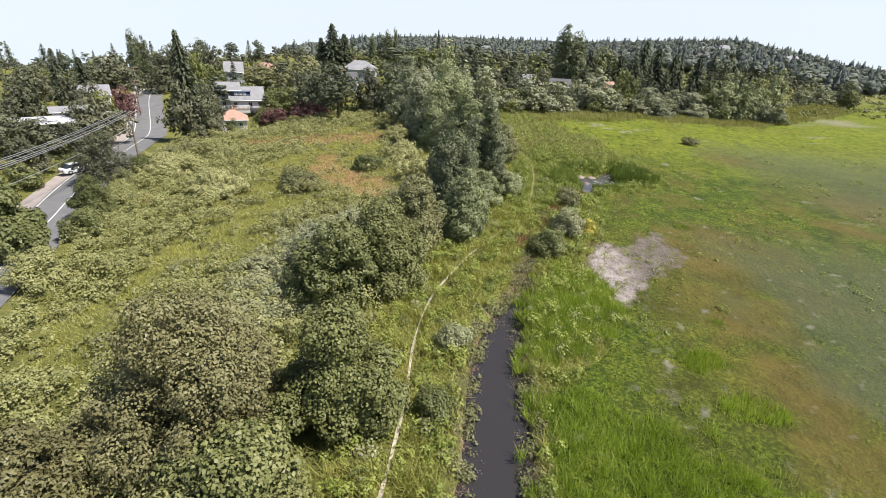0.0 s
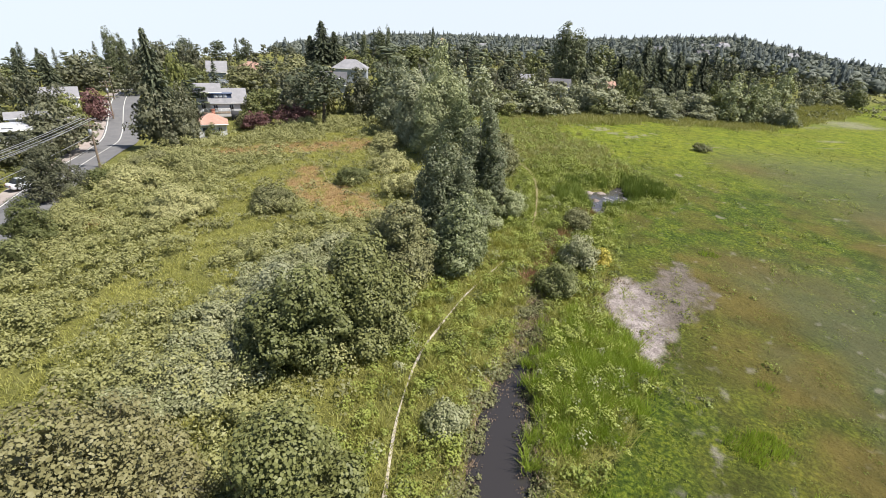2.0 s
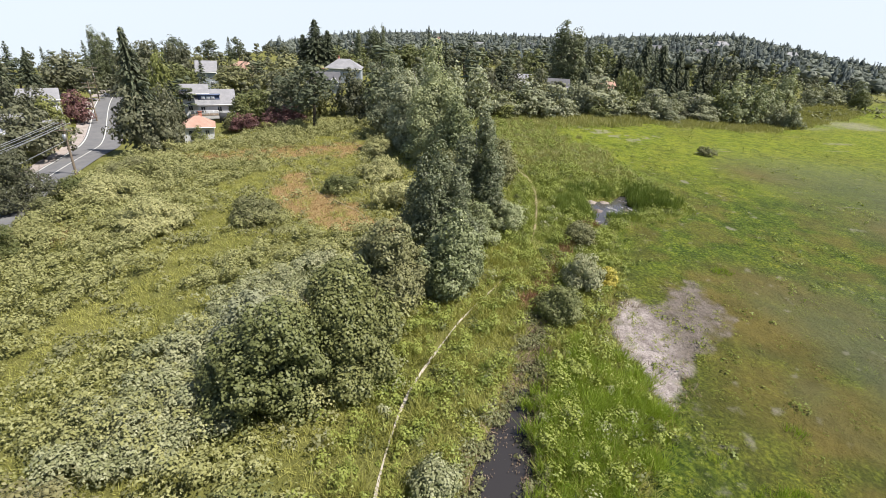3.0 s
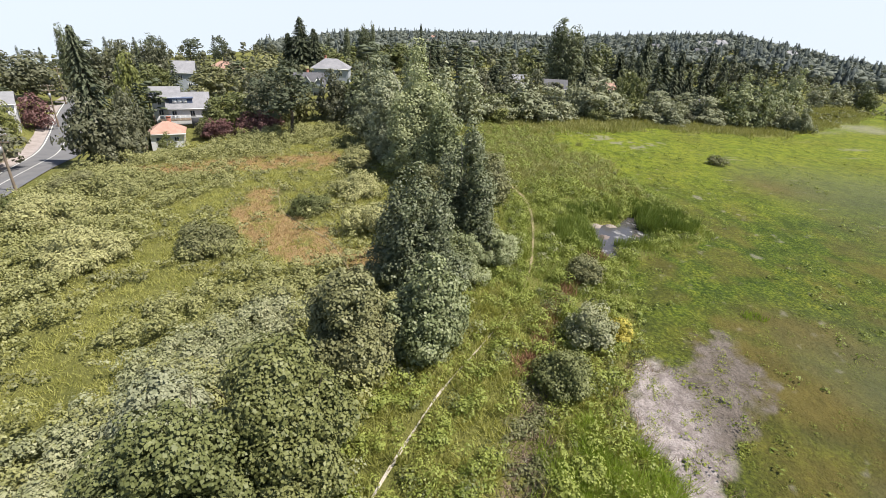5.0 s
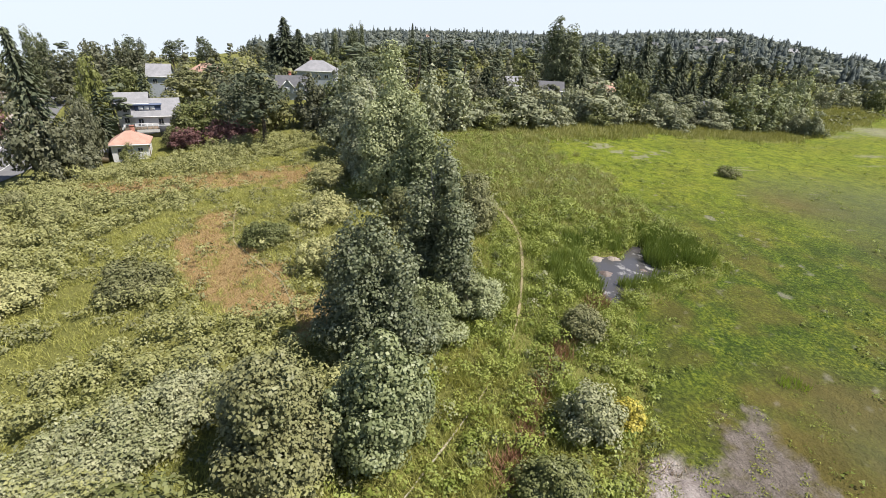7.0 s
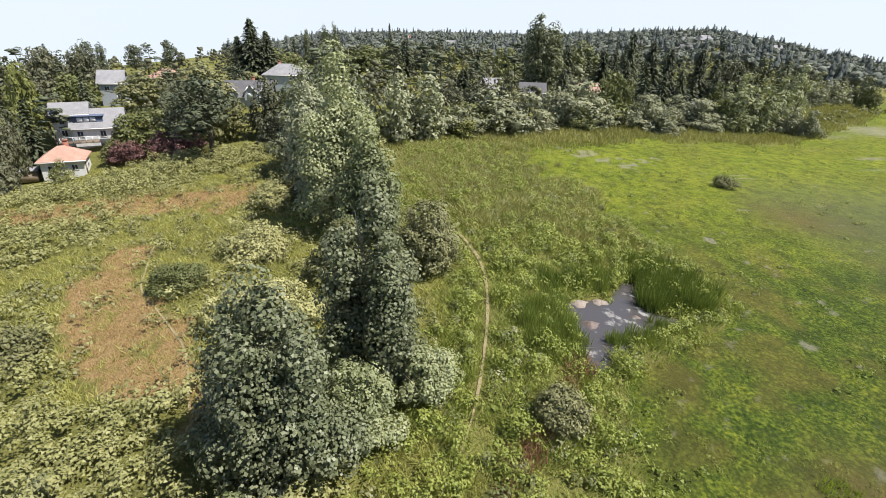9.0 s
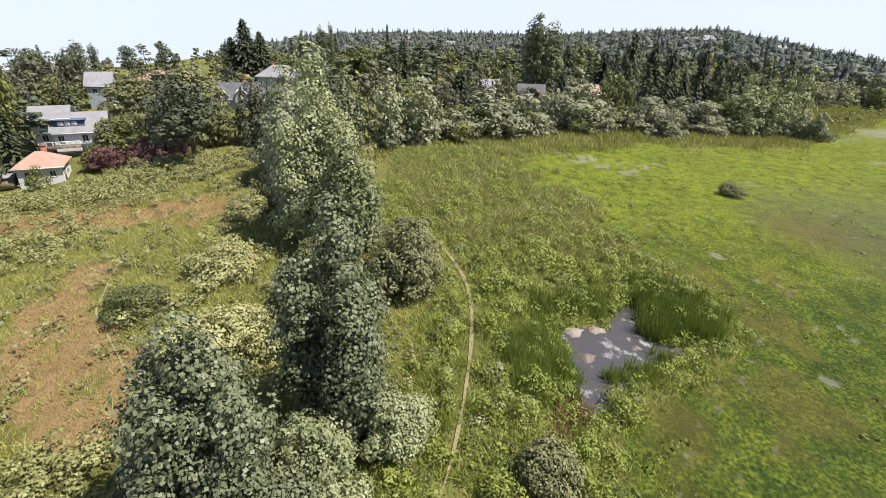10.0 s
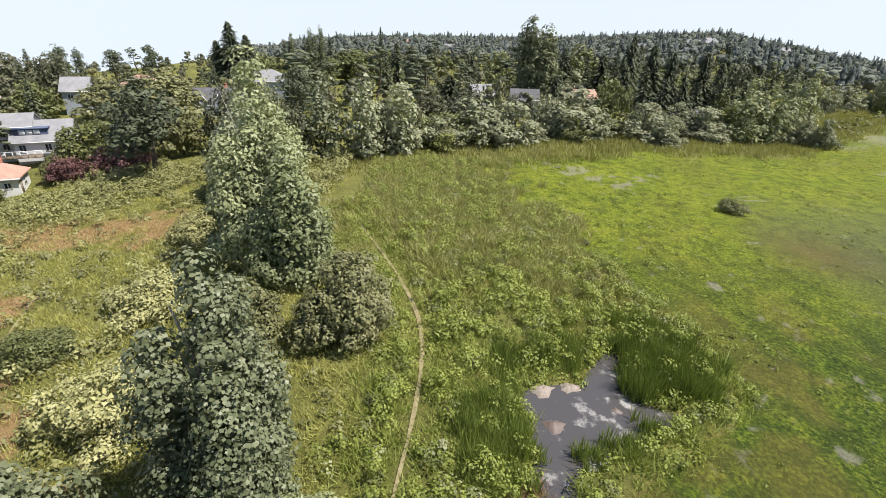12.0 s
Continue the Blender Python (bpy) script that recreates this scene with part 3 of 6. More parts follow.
def ground_material():
    m = Nodes("wetland_ground", 0.9, 0.15)
    za, zb = m.node("ShaderNodeVertexColor"), m.node("ShaderNodeVertexColor")
    za.layer_name, zb.layer_name = "zone_a", "zone_b"
    a, b = m.node("ShaderNodeSeparateColor"), m.node("ShaderNodeSeparateColor")
    m.link(za.outputs[0], a.inputs[0])
    m.link(zb.outputs[0], b.inputs[0])
    fine, mid, big = m.noise(9.0, 6.0, 0.7), m.noise(1.3, 5.0), m.noise(0.16, 3.0)

    def edge(w, scale=0.5, gain=3.5):
        return m.math("MINIMUM", m.math("MAXIMUM", m.math("MULTIPLY", m.math("SUBTRACT", m.math("ADD", w, m.math("MULTIPLY", m.math("SUBTRACT", mid, 0.5), scale)), 0.36), gain), 0.0), 1.0)

    field = m.mix(0.5, m.ramp(mid, [(0.3, (0.08, 0.08, 0.025)), (0.7, (0.2, 0.195, 0.06))]), m.ramp(big, [(0.35, (0.12, 0.13, 0.03)), (0.65, (0.26, 0.25, 0.07))]))
    streak = m.noise(0.45, 6.0, 0.68)
    clump = m.noise(4.2, 5.0, 0.62)
    mottle = m.ramp(m.math("ADD", m.math("MULTIPLY", big, 0.4), m.math("MULTIPLY", streak, 0.6)), [(0.38, (0.55, 0.6, 0.6)), (0.5, (0.95, 0.98, 0.95)), (0.62, (1.5, 1.3, 1.2))])
    sward = m.mix(1.0, m.ramp(clump, [(0.38, (0.03, 0.052, 0.006)), (0.5, (0.075, 0.108, 0.012)), (0.64, (0.165, 0.195, 0.022))]), mottle, "MULTIPLY")
    tuft = m.ramp(m.noise(0.7, 7.0, 0.72), [(0.46, (0, 0, 0)), (0.6, (1, 1, 1))])
    brown = m.mix(0.5, m.ramp(fine, [(0.3, (0.07, 0.06, 0.016)), (0.7, (0.165, 0.13, 0.036))]), m.ramp(streak, [(0.38, (0.085, 0.068, 0.018)), (0.62, (0.17, 0.125, 0.036))]))
    # dull sage sward with a grey veil of haze in its colour
    hazed_sage = m.mix(0.5, m.ramp(fine, [(0.3, (0.055, 0.064, 0.032)), (0.7, (0.125, 0.132, 0.07))]), (0.09, 0.098, 0.05))
    mud = m.mix(m.ramp(m.noise(0.8, 6.0, 0.7), [(0.38, (0, 0, 0)), (0.62, (1, 1, 1))]), m.ramp(fine, [(0.3, (0.16, 0.13, 0.12)), (0.7, (0.28, 0.235, 0.215))]), m.ramp(fine, [(0.35, (0.32, 0.27, 0.25)), (0.65, (0.52, 0.46, 0.43))]))
    straw = m.mix(0.5, m.ramp(fine, [(0.3, (0.2, 0.135, 0.05)), (0.75, (0.4, 0.29, 0.14))]), m.ramp(mid, [(0.35, (0.26, 0.175, 0.065)), (0.65, (0.38, 0.265, 0.13))]))
    c = m.mix(edge(a.outputs[0], 0.3), field, sward)
    c = m.mix(m.math("MULTIPLY", zb.outputs[1], 0.85), c, m.mix(0.4, m.ramp(clump, [(0.38, (0.075, 0.115, 0.01)), (0.5, (0.16, 0.2, 0.018)), (0.64, (0.3, 0.32, 0.032))]), m.ramp(big, [(0.3, (0.125, 0.17, 0.012)), (0.7, (0.29, 0.29, 0.03))])))
    c = m.mix(m.math("MULTIPLY", m.math("MULTIPLY", tuft, a.outputs[0]), 0.6), c, (0.036, 0.052, 0.01))
    c = m.mix(m.math("MULTIPLY", b.outputs[0], 0.9), c, brown)
    c = m.mix(m.math("MULTIPLY", b.outputs[2], 0.8), c, hazed_sage)
    c = m.mix(edge(a.outputs[2], 0.9), c, straw)
    c = m.mix(m.math("MULTIPLY", edge(b.outputs[1], 1.5, 2.0), 0.55), c, (0.27, 0.245, 0.2))
    where, co = m.node("ShaderNodeSeparateXYZ"), m.node("ShaderNodeTexCoord")
    m.link(co.outputs["Object"], where.inputs[0])
    damp = m.ramp(m.math("MULTIPLY", m.math("SUBTRACT", m.math("ADD", where.outputs[0], m.math("MULTIPLY", mid, 3.0)), 17.5), 0.3), [(0.2, (0, 0, 0)), (0.8, (1, 1, 1))])
    mud = m.mix(m.math("MULTIPLY", damp, 0.85), mud, m.ramp(m.math("ADD", m.math("MULTIPLY", fine, 0.5), m.math("MULTIPLY", mid, 0.5)), [(0.35, (0.055, 0.045, 0.036)), (0.65, (0.2, 0.165, 0.135))]))
    c = m.mix(edge(a.outputs[1], 1.1, 1.9), c, mud)
    m.bump(m.math("ADD", m.math("MULTIPLY", fine, 0.7), m.math("ADD", m.math("MULTIPLY", mid, 1.2), m.noise(3.2, 4.0, 0.6))), 1.0, 0.22)
    return m.colour(c)


gx, gy = spread_lines(-48, 42, 0.58, 3200), spread_lines(12, 108, 0.58, 3200)
GX, GY = np.meshgrid(gx, gy)
GZ = land(GX, GY) + 0.05 * fbm(GX, GY, 3.0, 2) * smooth(150, 100, np.hypot(GX, GY - 50))
nx, ny = len(gx), len(gy)
gi, gj = np.meshgrid(np.arange(ny - 1), np.arange(nx - 1), indexing="ij")
gq = np.stack([gi * nx + gj, gi * nx + gj + 1, (gi + 1) * nx + gj + 1, (gi + 1) * nx + gj], -1).reshape(-1, 4)
ground_mesh = cloth("ground", np.stack([GX, GY, GZ], -1).reshape(-1, 3), gq, ground_material(), True)
zw = zones(GX, GY)
for layer, trio in (("zone_a", (zw[0], zw[1], zw[2])), ("zone_b", (zw[3], zw[4], zw[5], zw[6]))):
    attr = ground_mesh.color_attributes.new(layer, "FLOAT_COLOR", "POINT")
    attr.data.foreach_set("color", np.stack([*trio, np.ones_like(GX)][:4], -1).astype(np.float32).ravel())
tagged(new("ground", ground_mesh), "wetland ground of green sward, dry grass and pale cracked mud", "ground", kind="structure")


def gz(x, y):
    """Height of the ground mesh."""
    x, y = np.asarray(x, float), np.asarray(y, float)
    i, j = np.clip(np.searchsorted(gy, y) - 1, 0, ny - 2), np.clip(np.searchsorted(gx, x) - 1, 0, nx - 2)
    u, v = (x - gx[j]) / (gx[j + 1] - gx[j]), (y - gy[i]) / (gy[i + 1] - gy[i])
    return (GZ[i, j] * (1 - u) + GZ[i, j + 1] * u) * (1 - v) + (GZ[i + 1, j] * (1 - u) + GZ[i + 1, j + 1] * u) * v


def ribbon(name, line, half, mat, label, category, lift=0.05, across=4, flat=None):
    """A strip laid along a line over the ground; half may vary along it."""
    d = unit(np.gradient(line, axis=0))
    side = np.stack([-d[:, 1], d[:, 0]], 1)
    half = np.broadcast_to(half, len(line))
    u = np.linspace(-1, 1, across + 1)
    p = line[:, None] + side[:, None] * (half[:, None] * u)[..., None]
    z = (gz(p[..., 0], p[..., 1]) if flat is None else np.repeat(flat[:, None], across + 1, 1)) + lift
    v = np.concatenate([p, z[..., None]], -1).reshape(-1, 3)
    i, j = np.meshgrid(np.arange(len(line) - 1), np.arange(across), indexing="ij")
    k = across + 1
    f = np.stack([i * k + j, (i + 1) * k + j, (i + 1) * k + j + 1, i * k + j + 1], -1).reshape(-1, 4)[:, ::-1]
    return tagged(new(name, cloth(name, v, f, mat, True)), label, category, kind="structure")


def trodden_material():
    """Bare pale earth where the path is well trodden, tanner where grass litter covers it."""
    m = Nodes("trodden_earth", 0.95, 0.1)
    co, where = m.node("ShaderNodeTexCoord"), m.node("ShaderNodeSeparateXYZ")
    m.link(co.outputs["Object"], where.inputs[0])
    grain = m.noise(9.0, 4.0)
    far = m.ramp(m.math("ADD", m.math("MULTIPLY", m.math("SUBTRACT", where.outputs[1], 44.0), 0.06), m.math("MULTIPLY", m.math("SUBTRACT", m.noise(0.6), 0.5), 0.9)), [(0.0, (0, 0, 0)), (0.6, (1, 1, 1))])
    m.bump(grain, 0.5, 0.02)
    return m.colour(m.mix(far, m.ramp(grain, [(0.3, (0.36, 0.31, 0.24)), (0.7, (0.56, 0.5, 0.42))]), m.ramp(grain, [(0.3, (0.2, 0.165, 0.085)), (0.7, (0.33, 0.28, 0.165))])))


TRODDEN = trodden_material()
wob = np.interp(np.arange(140), np.linspace(0, 140, 60), np.random.default_rng(3).uniform(0.45, 1.35, 60))
ribbon("trail", TRAIL, wob * 0.85 * np.interp(TRAIL[:, 1], [12, 27, 30, 32, 35, 39, 46, 49, 52, 55, 66, 74, 82, 90, 95], [0.16, 0.14, 0.06, 0.06, 0.11, 0.1, 0.06, 0.035, 0.035, 0.08, 0.14, 0.15, 0.14, 0.1, 0.05]), TRODDEN, "narrow trodden earth footpath through tall grass", "path", 0.07)
ribbon("field_path", FIELD_PATH, 0.07, TRODDEN, "faint trodden path across dry straw-coloured grass", "path", 0.04)


def water_material(name, deep, scum, cover):
    m = Nodes(name, 0.08, 0.5)
    n = m.noise(0.55, 6.0, 0.65)
    film = m.ramp(n, [(cover, (0, 0, 0)), (cover + 0.1, (1, 1, 1))])
    m.colour(m.mix(film, deep, m.ramp(m.noise(5.0), [(0.3, tuple(0.7 * v for v in scum)), (0.7, scum)])))
    m.link(m.math("ADD", m.math("MULTIPLY", film, 0.5), 0.07), m.bsdf.inputs["Roughness"])
    m.bump(m.noise(3.0, 2.0), 0.06, 0.02)
    return m.mat


ditch_level = hills(DITCH[:, 0], DITCH[:, 1]) - 0.42
ribbon("ditch_water", DITCH[:134], DITCH_HALF[:134] + 0.15, water_material("ditch_water", (0.035, 0.031, 0.03), (0.16, 0.14, 0.11), 0.66), "still dark brown ditch water with floating debris", "water", 0, 4, ditch_level[:134])
px, py = np.meshgrid(np.linspace(15, 28.5, 60), np.linspace(58, 73, 66))
pin = inside(px, py, POND) > -0.75
pi_, pj_ = np.meshgrid(np.arange(65), np.arange(59), indexing="ij")
pq = np.stack([pi_ * 60 + pj_, pi_ * 60 + pj_ + 1, (pi_ + 1) * 60 + pj_ + 1, (pi_ + 1) * 60 + pj_], -1).reshape(-1, 4)
pq = pq[pin.ravel()[pq].all(1)]
pz = hills(px, py) - 0.3
tagged(new("pond_water", cloth("pond_water", np.stack([px, py, pz], -1).reshape(-1, 3), pq, water_material("pond_water", (0.07, 0.065, 0.066), (0.34, 0.325, 0.31), 0.56), True)), "shallow muddy pond water with pale scum", "water", kind="structure")
ASPHALT = surface("asphalt", (0.13, 0.13, 0.135), (0.2, 0.195, 0.195), 0.5, 14, 0.9, 0.2, 0.3)
GRAVEL = surface("gravel_shoulder", (0.26, 0.22, 0.2), (0.42, 0.37, 0.34), 0.8, 8, 0.95, 0.1, 0.5)
PAINT = surface("road_paint", (0.55, 0.54, 0.5), (0.75, 0.74, 0.7), 2, 20, 0.7, 0.3, 0.1)
road_side = unit(np.gradient(ROAD, axis=0))
road_left = np.stack([-road_side[:, 1], road_side[:, 0]], 1)
ribbon("road", ROAD, 3.3, ASPHALT, "grey asphalt street curving past houses", "road", 0.12, 6)
ribbon("road_shoulder", ROAD + road_left * 4.4, 1.1, GRAVEL, "pale gravel shoulder beside the asphalt street", "pavement", 0.1, 3)
ribbon("road_line", ROAD + road_left * 3.0, 0.09, PAINT, "worn white edge line painted on the street", "marking", 0.135, 1)
ribbon("road_line", ROAD, 0.07, PAINT, "worn pale centre line painted on the street", "marking", 0.135, 1)


# ---- low plants: stuff that nobody could count ----
def stuff(name, faces, leaf, label, category):
    return tagged(new(name, cloth(name, *faces, LEAF[leaf])), label, category, kind="stuff")


def clear_of(x, y):
    """0 on the trail, the water and the road, 1 off them."""
    d, s = off_line(x, y, DITCH)
    half = np.interp(s, np.linspace(0, 1, 160), DITCH_HALF)
    return (off_line(x, y, TRAIL)[0] > np.interp(y, [20, 28, 31, 34, 42, 46, 54, 58], [0.22, 0.2, 0.06, 0.2, 0.2, 0.04, 0.04, 0.32]) + 0.08 * np.sin(2.1 * y)) * (d > half + 0.4) * (inside(x, y, POND) < 0.1) * (off_line(x, y, ROAD)[0] > 4.5) * (off_line(x, y, FIELD_PATH)[0] > 0.15)


def strip(x, y):
    """1 in the rank strip between the shrubs and the marsh, along trail and ditch."""
    d, s = off_line(x, y, TRAIL)
    east = smooth(1.0, -1.0, inside(x, y, MARSH_EDGE) + ragged(x, y)) * (x > np.interp(y, TRAIL[:, 1], TRAIL[:, 0]))
    return np.maximum(smooth(4.5, 2.0, d), east * (y < 119))


def mound(x, y):
    """Height of the bramble thickets."""
    h = 0.45 + 1.0 * np.clip(fbm(x, y, 9, 21) + 0.25, 0, 1) + 0.75 * np.clip(fbm(x, y, 3.4, 22), -0.6, 1) + 0.25 * fbm(x, y, 1.5, 23)
    return np.maximum(h, 0.12)


LANE = along([(-26, 30), (-23.5, 40), (-22, 48), (-24.5, 62), (-26, 72), (-20, 82), (-14, 84)], 100)
SILVER = [(-18, 28), (-17.2, 38.5), (-15.8, 45.8), (-10.6, 52), (-6.5, 51), (-11, 41), (-10, 34), (-12, 29)]


def bramble_cover(x, y):
    z = zones(x, y)
    west = (x < np.interp(y, TRAIL[:, 1], TRAIL[:, 0]) - 3.5)
    lane = smooth(4.0, 1.5, off_line(x, y, LANE)[0] + 1.5 * fbm(x, y, 7, 31))
    patch = smooth(-0.45, 0.05, fbm(x, y, 13, 33))
    open_field = smooth(-27, -19, x) * smooth(58, 66, y)
    patch = np.where(x < -27, np.maximum(patch, 0.8), patch) * (1 - 0.85 * open_field * smooth(100, 97, y))
    return west * (1 - z[2]) * (1 - 0.95 * lane) * patch * (off_line(x, y, ROAD)[0] > 5.2) * (y < 118) * (1 - smooth(15, 9, np.hypot(x + 48, y - 112)))


rng = np.random.default_rng(11)


def heap(x, y, z, per, wide, high, length, width, lift=0.5):
    """Domes of leaves, one at each place."""
    n = len(x)
    c = np.stack([x, y, z], 1) + rng.normal(0, 1, (n, 3)) * (0.3 * wide, 0.3 * wide, 0.4 * high) - (0, 0, 0.7 * high)
    way = unit(np.array((0, 0, 0.6 + lift)) + rng.normal(0, 0.3, (n, 3)))
    return slim(dome_leaves(c, way, wide * 1.5 * rng.uniform(0.55, 1.5, n), per, length, width, rng, min(0.9, 1.6 * high / wide)))


bx, by = scatter(9500, (-50, 14, 4, 60), bramble_cover, rng)
ux, uy = scatter(8500, (-50, 60, 4, 118), lambda x, y: bramble_cover(x, y), rng)
stuff("bramble_thicket", joined([heap(bx, by, gz(bx, by) + mound(bx, by), 32, 0.34, 0.2, 0.18, 0.14), heap(ux, uy, gz(ux, uy) + mound(ux, uy), 26, 0.42, 0.24, 0.23, 0.17)]), "bramble", "yellow-green bramble thicket covering the old field", "brambles")
sx, sy = scatter(7000, (-19, 27, -5, 53), lambda x, y: smooth(-0.6, 0.4, inside(x, y, SILVER) + fbm(x, y, 4, 41)), rng)
sh = 0.5 + 0.9 * np.clip(fbm(sx, sy, 4, 42) + 0.3, 0, 1) + 0.25 * fbm(sx, sy, 1.3, 43)
stuff("silver_shrubs", heap(sx, sy, gz(sx, sy) + sh, 30, 0.28, 0.2, 0.155, 0.13), "silver", "low shrubs with pale silvery-green leaves beside the willows", "shrubs")


def rank_cover(x, y):
    return clear_of(x, y) * strip(x, y) * (0.35 + 0.65 * smooth(-0.3, 0.3, fbm(x, y, 3, 51)))


def weed_hump(x, y):
    return np.clip(0.5 + 0.9 * fbm(x, y, 2.6, 54) + 0.5 * fbm(x, y, 6.5, 55), 0.05, 1.5)


tx, ty = scatter(90000, (-7, 12, 32, 119), lambda x, y: rank_cover(x, y) * np.where(y > 70, 0.5, 1.0), rng)
hx, hy = scatter(26000, (-7, 12, 32, 119), lambda x, y: rank_cover(x, y) * smooth(-0.45, 0.25, fbm(x, y, 4, 53)) * np.where(y > 75, 0.6, 1), rng)
for near, blades, leaves, lb1, lb2 in ((True, "grass", "weed", "tall yellow-green grass along footpath and ditch", "leafy light green weeds among the tall grass"),
                                       (False, "meadow", "weed", "tall green grass beside the upper footpath", "dense green weeds between footpath and marsh")):
    a, b = ((ty + 5 * fbm(tx, ty, 9, 59) < 51) == near), ((hy + 5 * fbm(hx, hy, 9, 59) < 51) == near)
    stuff("tall_grass", blade_faces(tx[a], ty[a], gz(tx[a], ty[a]), 0.35 + 0.4 * weed_hump(tx[a], ty[a]), 0.06, rng, 0.6, 7, 0.18), blades, lb1, "grass")
    stuff("rank_weeds", heap(hx[b], hy[b], gz(hx[b], hy[b]) + 0.75 * weed_hump(hx[b], hy[b]), 36, 0.3, 0.26, 0.15, 0.1), leaves, lb2, "weeds")
for leaf, n, seed, lb in (("weed", 5200, 81, "rounded bright green herb mounds beside footpath and ditch"), ("green", 3000, 83, "darker green herb mounds beside footpath and ditch"), ("silver", 1100, 85, "pale grey-green herb mounds beside footpath and ditch")):
    ix, iy = scatter(int(1.5 * n), (-7, 12, 32, 118), lambda x, y: rank_cover(x, y) * smooth(0.0, 0.35, fbm(x, y, 3.2, seed)) * (off_line(x, y, TRAIL)[0] > 0.75), rng)
    stuff("herb_mounds", heap(ix, iy, gz(ix, iy) + 0.35, 60, 0.36, 0.3, 0.16, 0.11), leaf, lb, "weeds")
cx_, cy_ = scatter(3200, (-2, 70, 32, 119), lambda x, y: clear_of(x, y) * strip(x, y) * smooth(0.12, 0.4, fbm(x, y, 6.0, 66) + 0.25 * fbm(x, y, 2.0, 67)) * (off_line(x, y, TRAIL)[0] > 1.0), rng)
stuff("strip_bushes", heap(cx_, cy_, gz(cx_, cy_) + rng.uniform(0.2, 1.5, len(cx_)), 30, 0.36, 0.22, 0.19, 0.13), "weed", "low green bushes and weeds between footpath and marsh", "shrubs")
zx, zy = scatter(30000, (-2, 72, 32, 120), lambda x, y: clear_of(x, y) * strip(x, y) * smooth(72, 84, y + 4 * fbm(x, y, 9, 68)) * (off_line(x, y, TRAIL)[0] > 1.2), rng)
stuff("sedge", blade_faces(zx, zy, gz(zx, zy), 0.75 + 0.35 * fbm(zx, zy, 4, 69), 0.11, rng, 0.65, 6, 0.28), "reed", "olive-tan sedge filling the strip before the far reeds", "grass")
fx, fy = scatter(60000, (-48, 20, 9, 118), lambda x, y: (1 - bramble_cover(x, y)) * (1 - zones(x, y)[2]) * clear_of(x, y) * (x < np.interp(y, TRAIL[:, 1], TRAIL[:, 0]) - 3), rng)
stuff("field_grass", blade_faces(fx, fy, gz(fx, fy), 0.3 + 0.2 * fbm(fx, fy, 3.5, 56), 0.07, rng, 0.7, 6, 0.22), "grass", "green meadow grass between the brambles", "grass")
vx, vy = scatter(10000, (-46, 20, 9, 112), lambda x, y: (1 - bramble_cover(x, y)) * (1 - zones(x, y)[2]) * clear_of(x, y) * (x < np.interp(y, TRAIL[:, 1], TRAIL[:, 0]) - 3) * smooth(-0.1, 0.4, fbm(x, y, 6, 57)), rng)
stuff("field_weeds", heap(vx, vy, gz(vx, vy) + 0.3 + 0.3 * fbm(vx, vy, 3, 58), 16, 0.28, 0.15, 0.22, 0.15), "olive", "olive scrub and weeds in the old meadow", "weeds")
dx, dy = scatter(30000, (-47, 53, -2, 99), lambda x, y: zones(x, y)[2] * clear_of(x, y), rng)
stuff("dry_grass", blade_faces(dx, dy, gz(dx, dy), 0.25, 0.05, rng, 0.45, 5, 0.18), "straw", "straw-coloured dry grass in open patches", "grass")


def herb_cover(x, y):
    z = zones(x, y)
    return z[0] * (1 - z[1]) * (1 - z[4]) * smooth(0.1, 0.5, fbm(x, y, 5.0, 61) + 0.5 * fbm(x, y, 1.6, 62)) * (inside(x, y, POND) < -0.2) * (1 - 0.6 * z[3]) * (1 - 0.7 * z[5]) * np.where(y > 55, 0.4, 1)


mx, my = scatter(26000, (6, 12, 40, 90), herb_cover, rng)
stuff("marsh_herbs", heap(mx, my, gz(mx, my) + 0.03, 16, 0.16, 0.05, 0.07, 0.05, 1.2), "herb", "low bright green marsh plants carpeting the flat", "marsh plants")
kx, ky = scatter(3000, (12, 33, 26, 51), lambda x, y: zones(x, y)[1] * smooth(0.05, 0.35, fbm(x, y, 2.0, 64)), rng)
stuff("mud_sprouts", heap(kx, ky, gz(kx, ky) + 0.04, 9, 0.17, 0.05, 0.1, 0.07, 1.0), "herb", "sparse green sprouts on the drying mud", "marsh plants")
ox, oy = scatter(9000, (14, 30, 90, 132), lambda x, y: zones(x, y)[0] * np.maximum(0.25 * smooth(0.1, 0.4, fbm(x, y, 16, 63)), smooth(15, 3, inside(x, y, MARSH_EDGE)) * smooth(74, 84, y) * smooth(0.0, 0.3, fbm(x, y, 5, 65))), rng)
stuff("marsh_tussocks", heap(ox, oy, gz(ox, oy) + 0.1, 16, 0.3, 0.2, 0.2, 0.12, 0.5), "weed", "darker green tussocks dotted over the marsh", "marsh plants")


def reeds(name, poly, n, height, leaf, label, wob=0.5, width=0.06, per=6, lean=0.2):
    p = np.array(poly)
    x, y = scatter(n, (*(p.min(0) - 1), *(p.max(0) + 1)), lambda x, y: (inside(x, y, poly) + wob * fbm(x, y, 2.5, 71) > 0) * 1.0, rng)
    h = height * (0.85 + 0.3 * fbm(x, y, 2.0, 72))
    return stuff(name, blade_faces(x, y, hills(x, y) - 0.15, h, width, rng, lean, per, 0.13), leaf, label, "reeds")


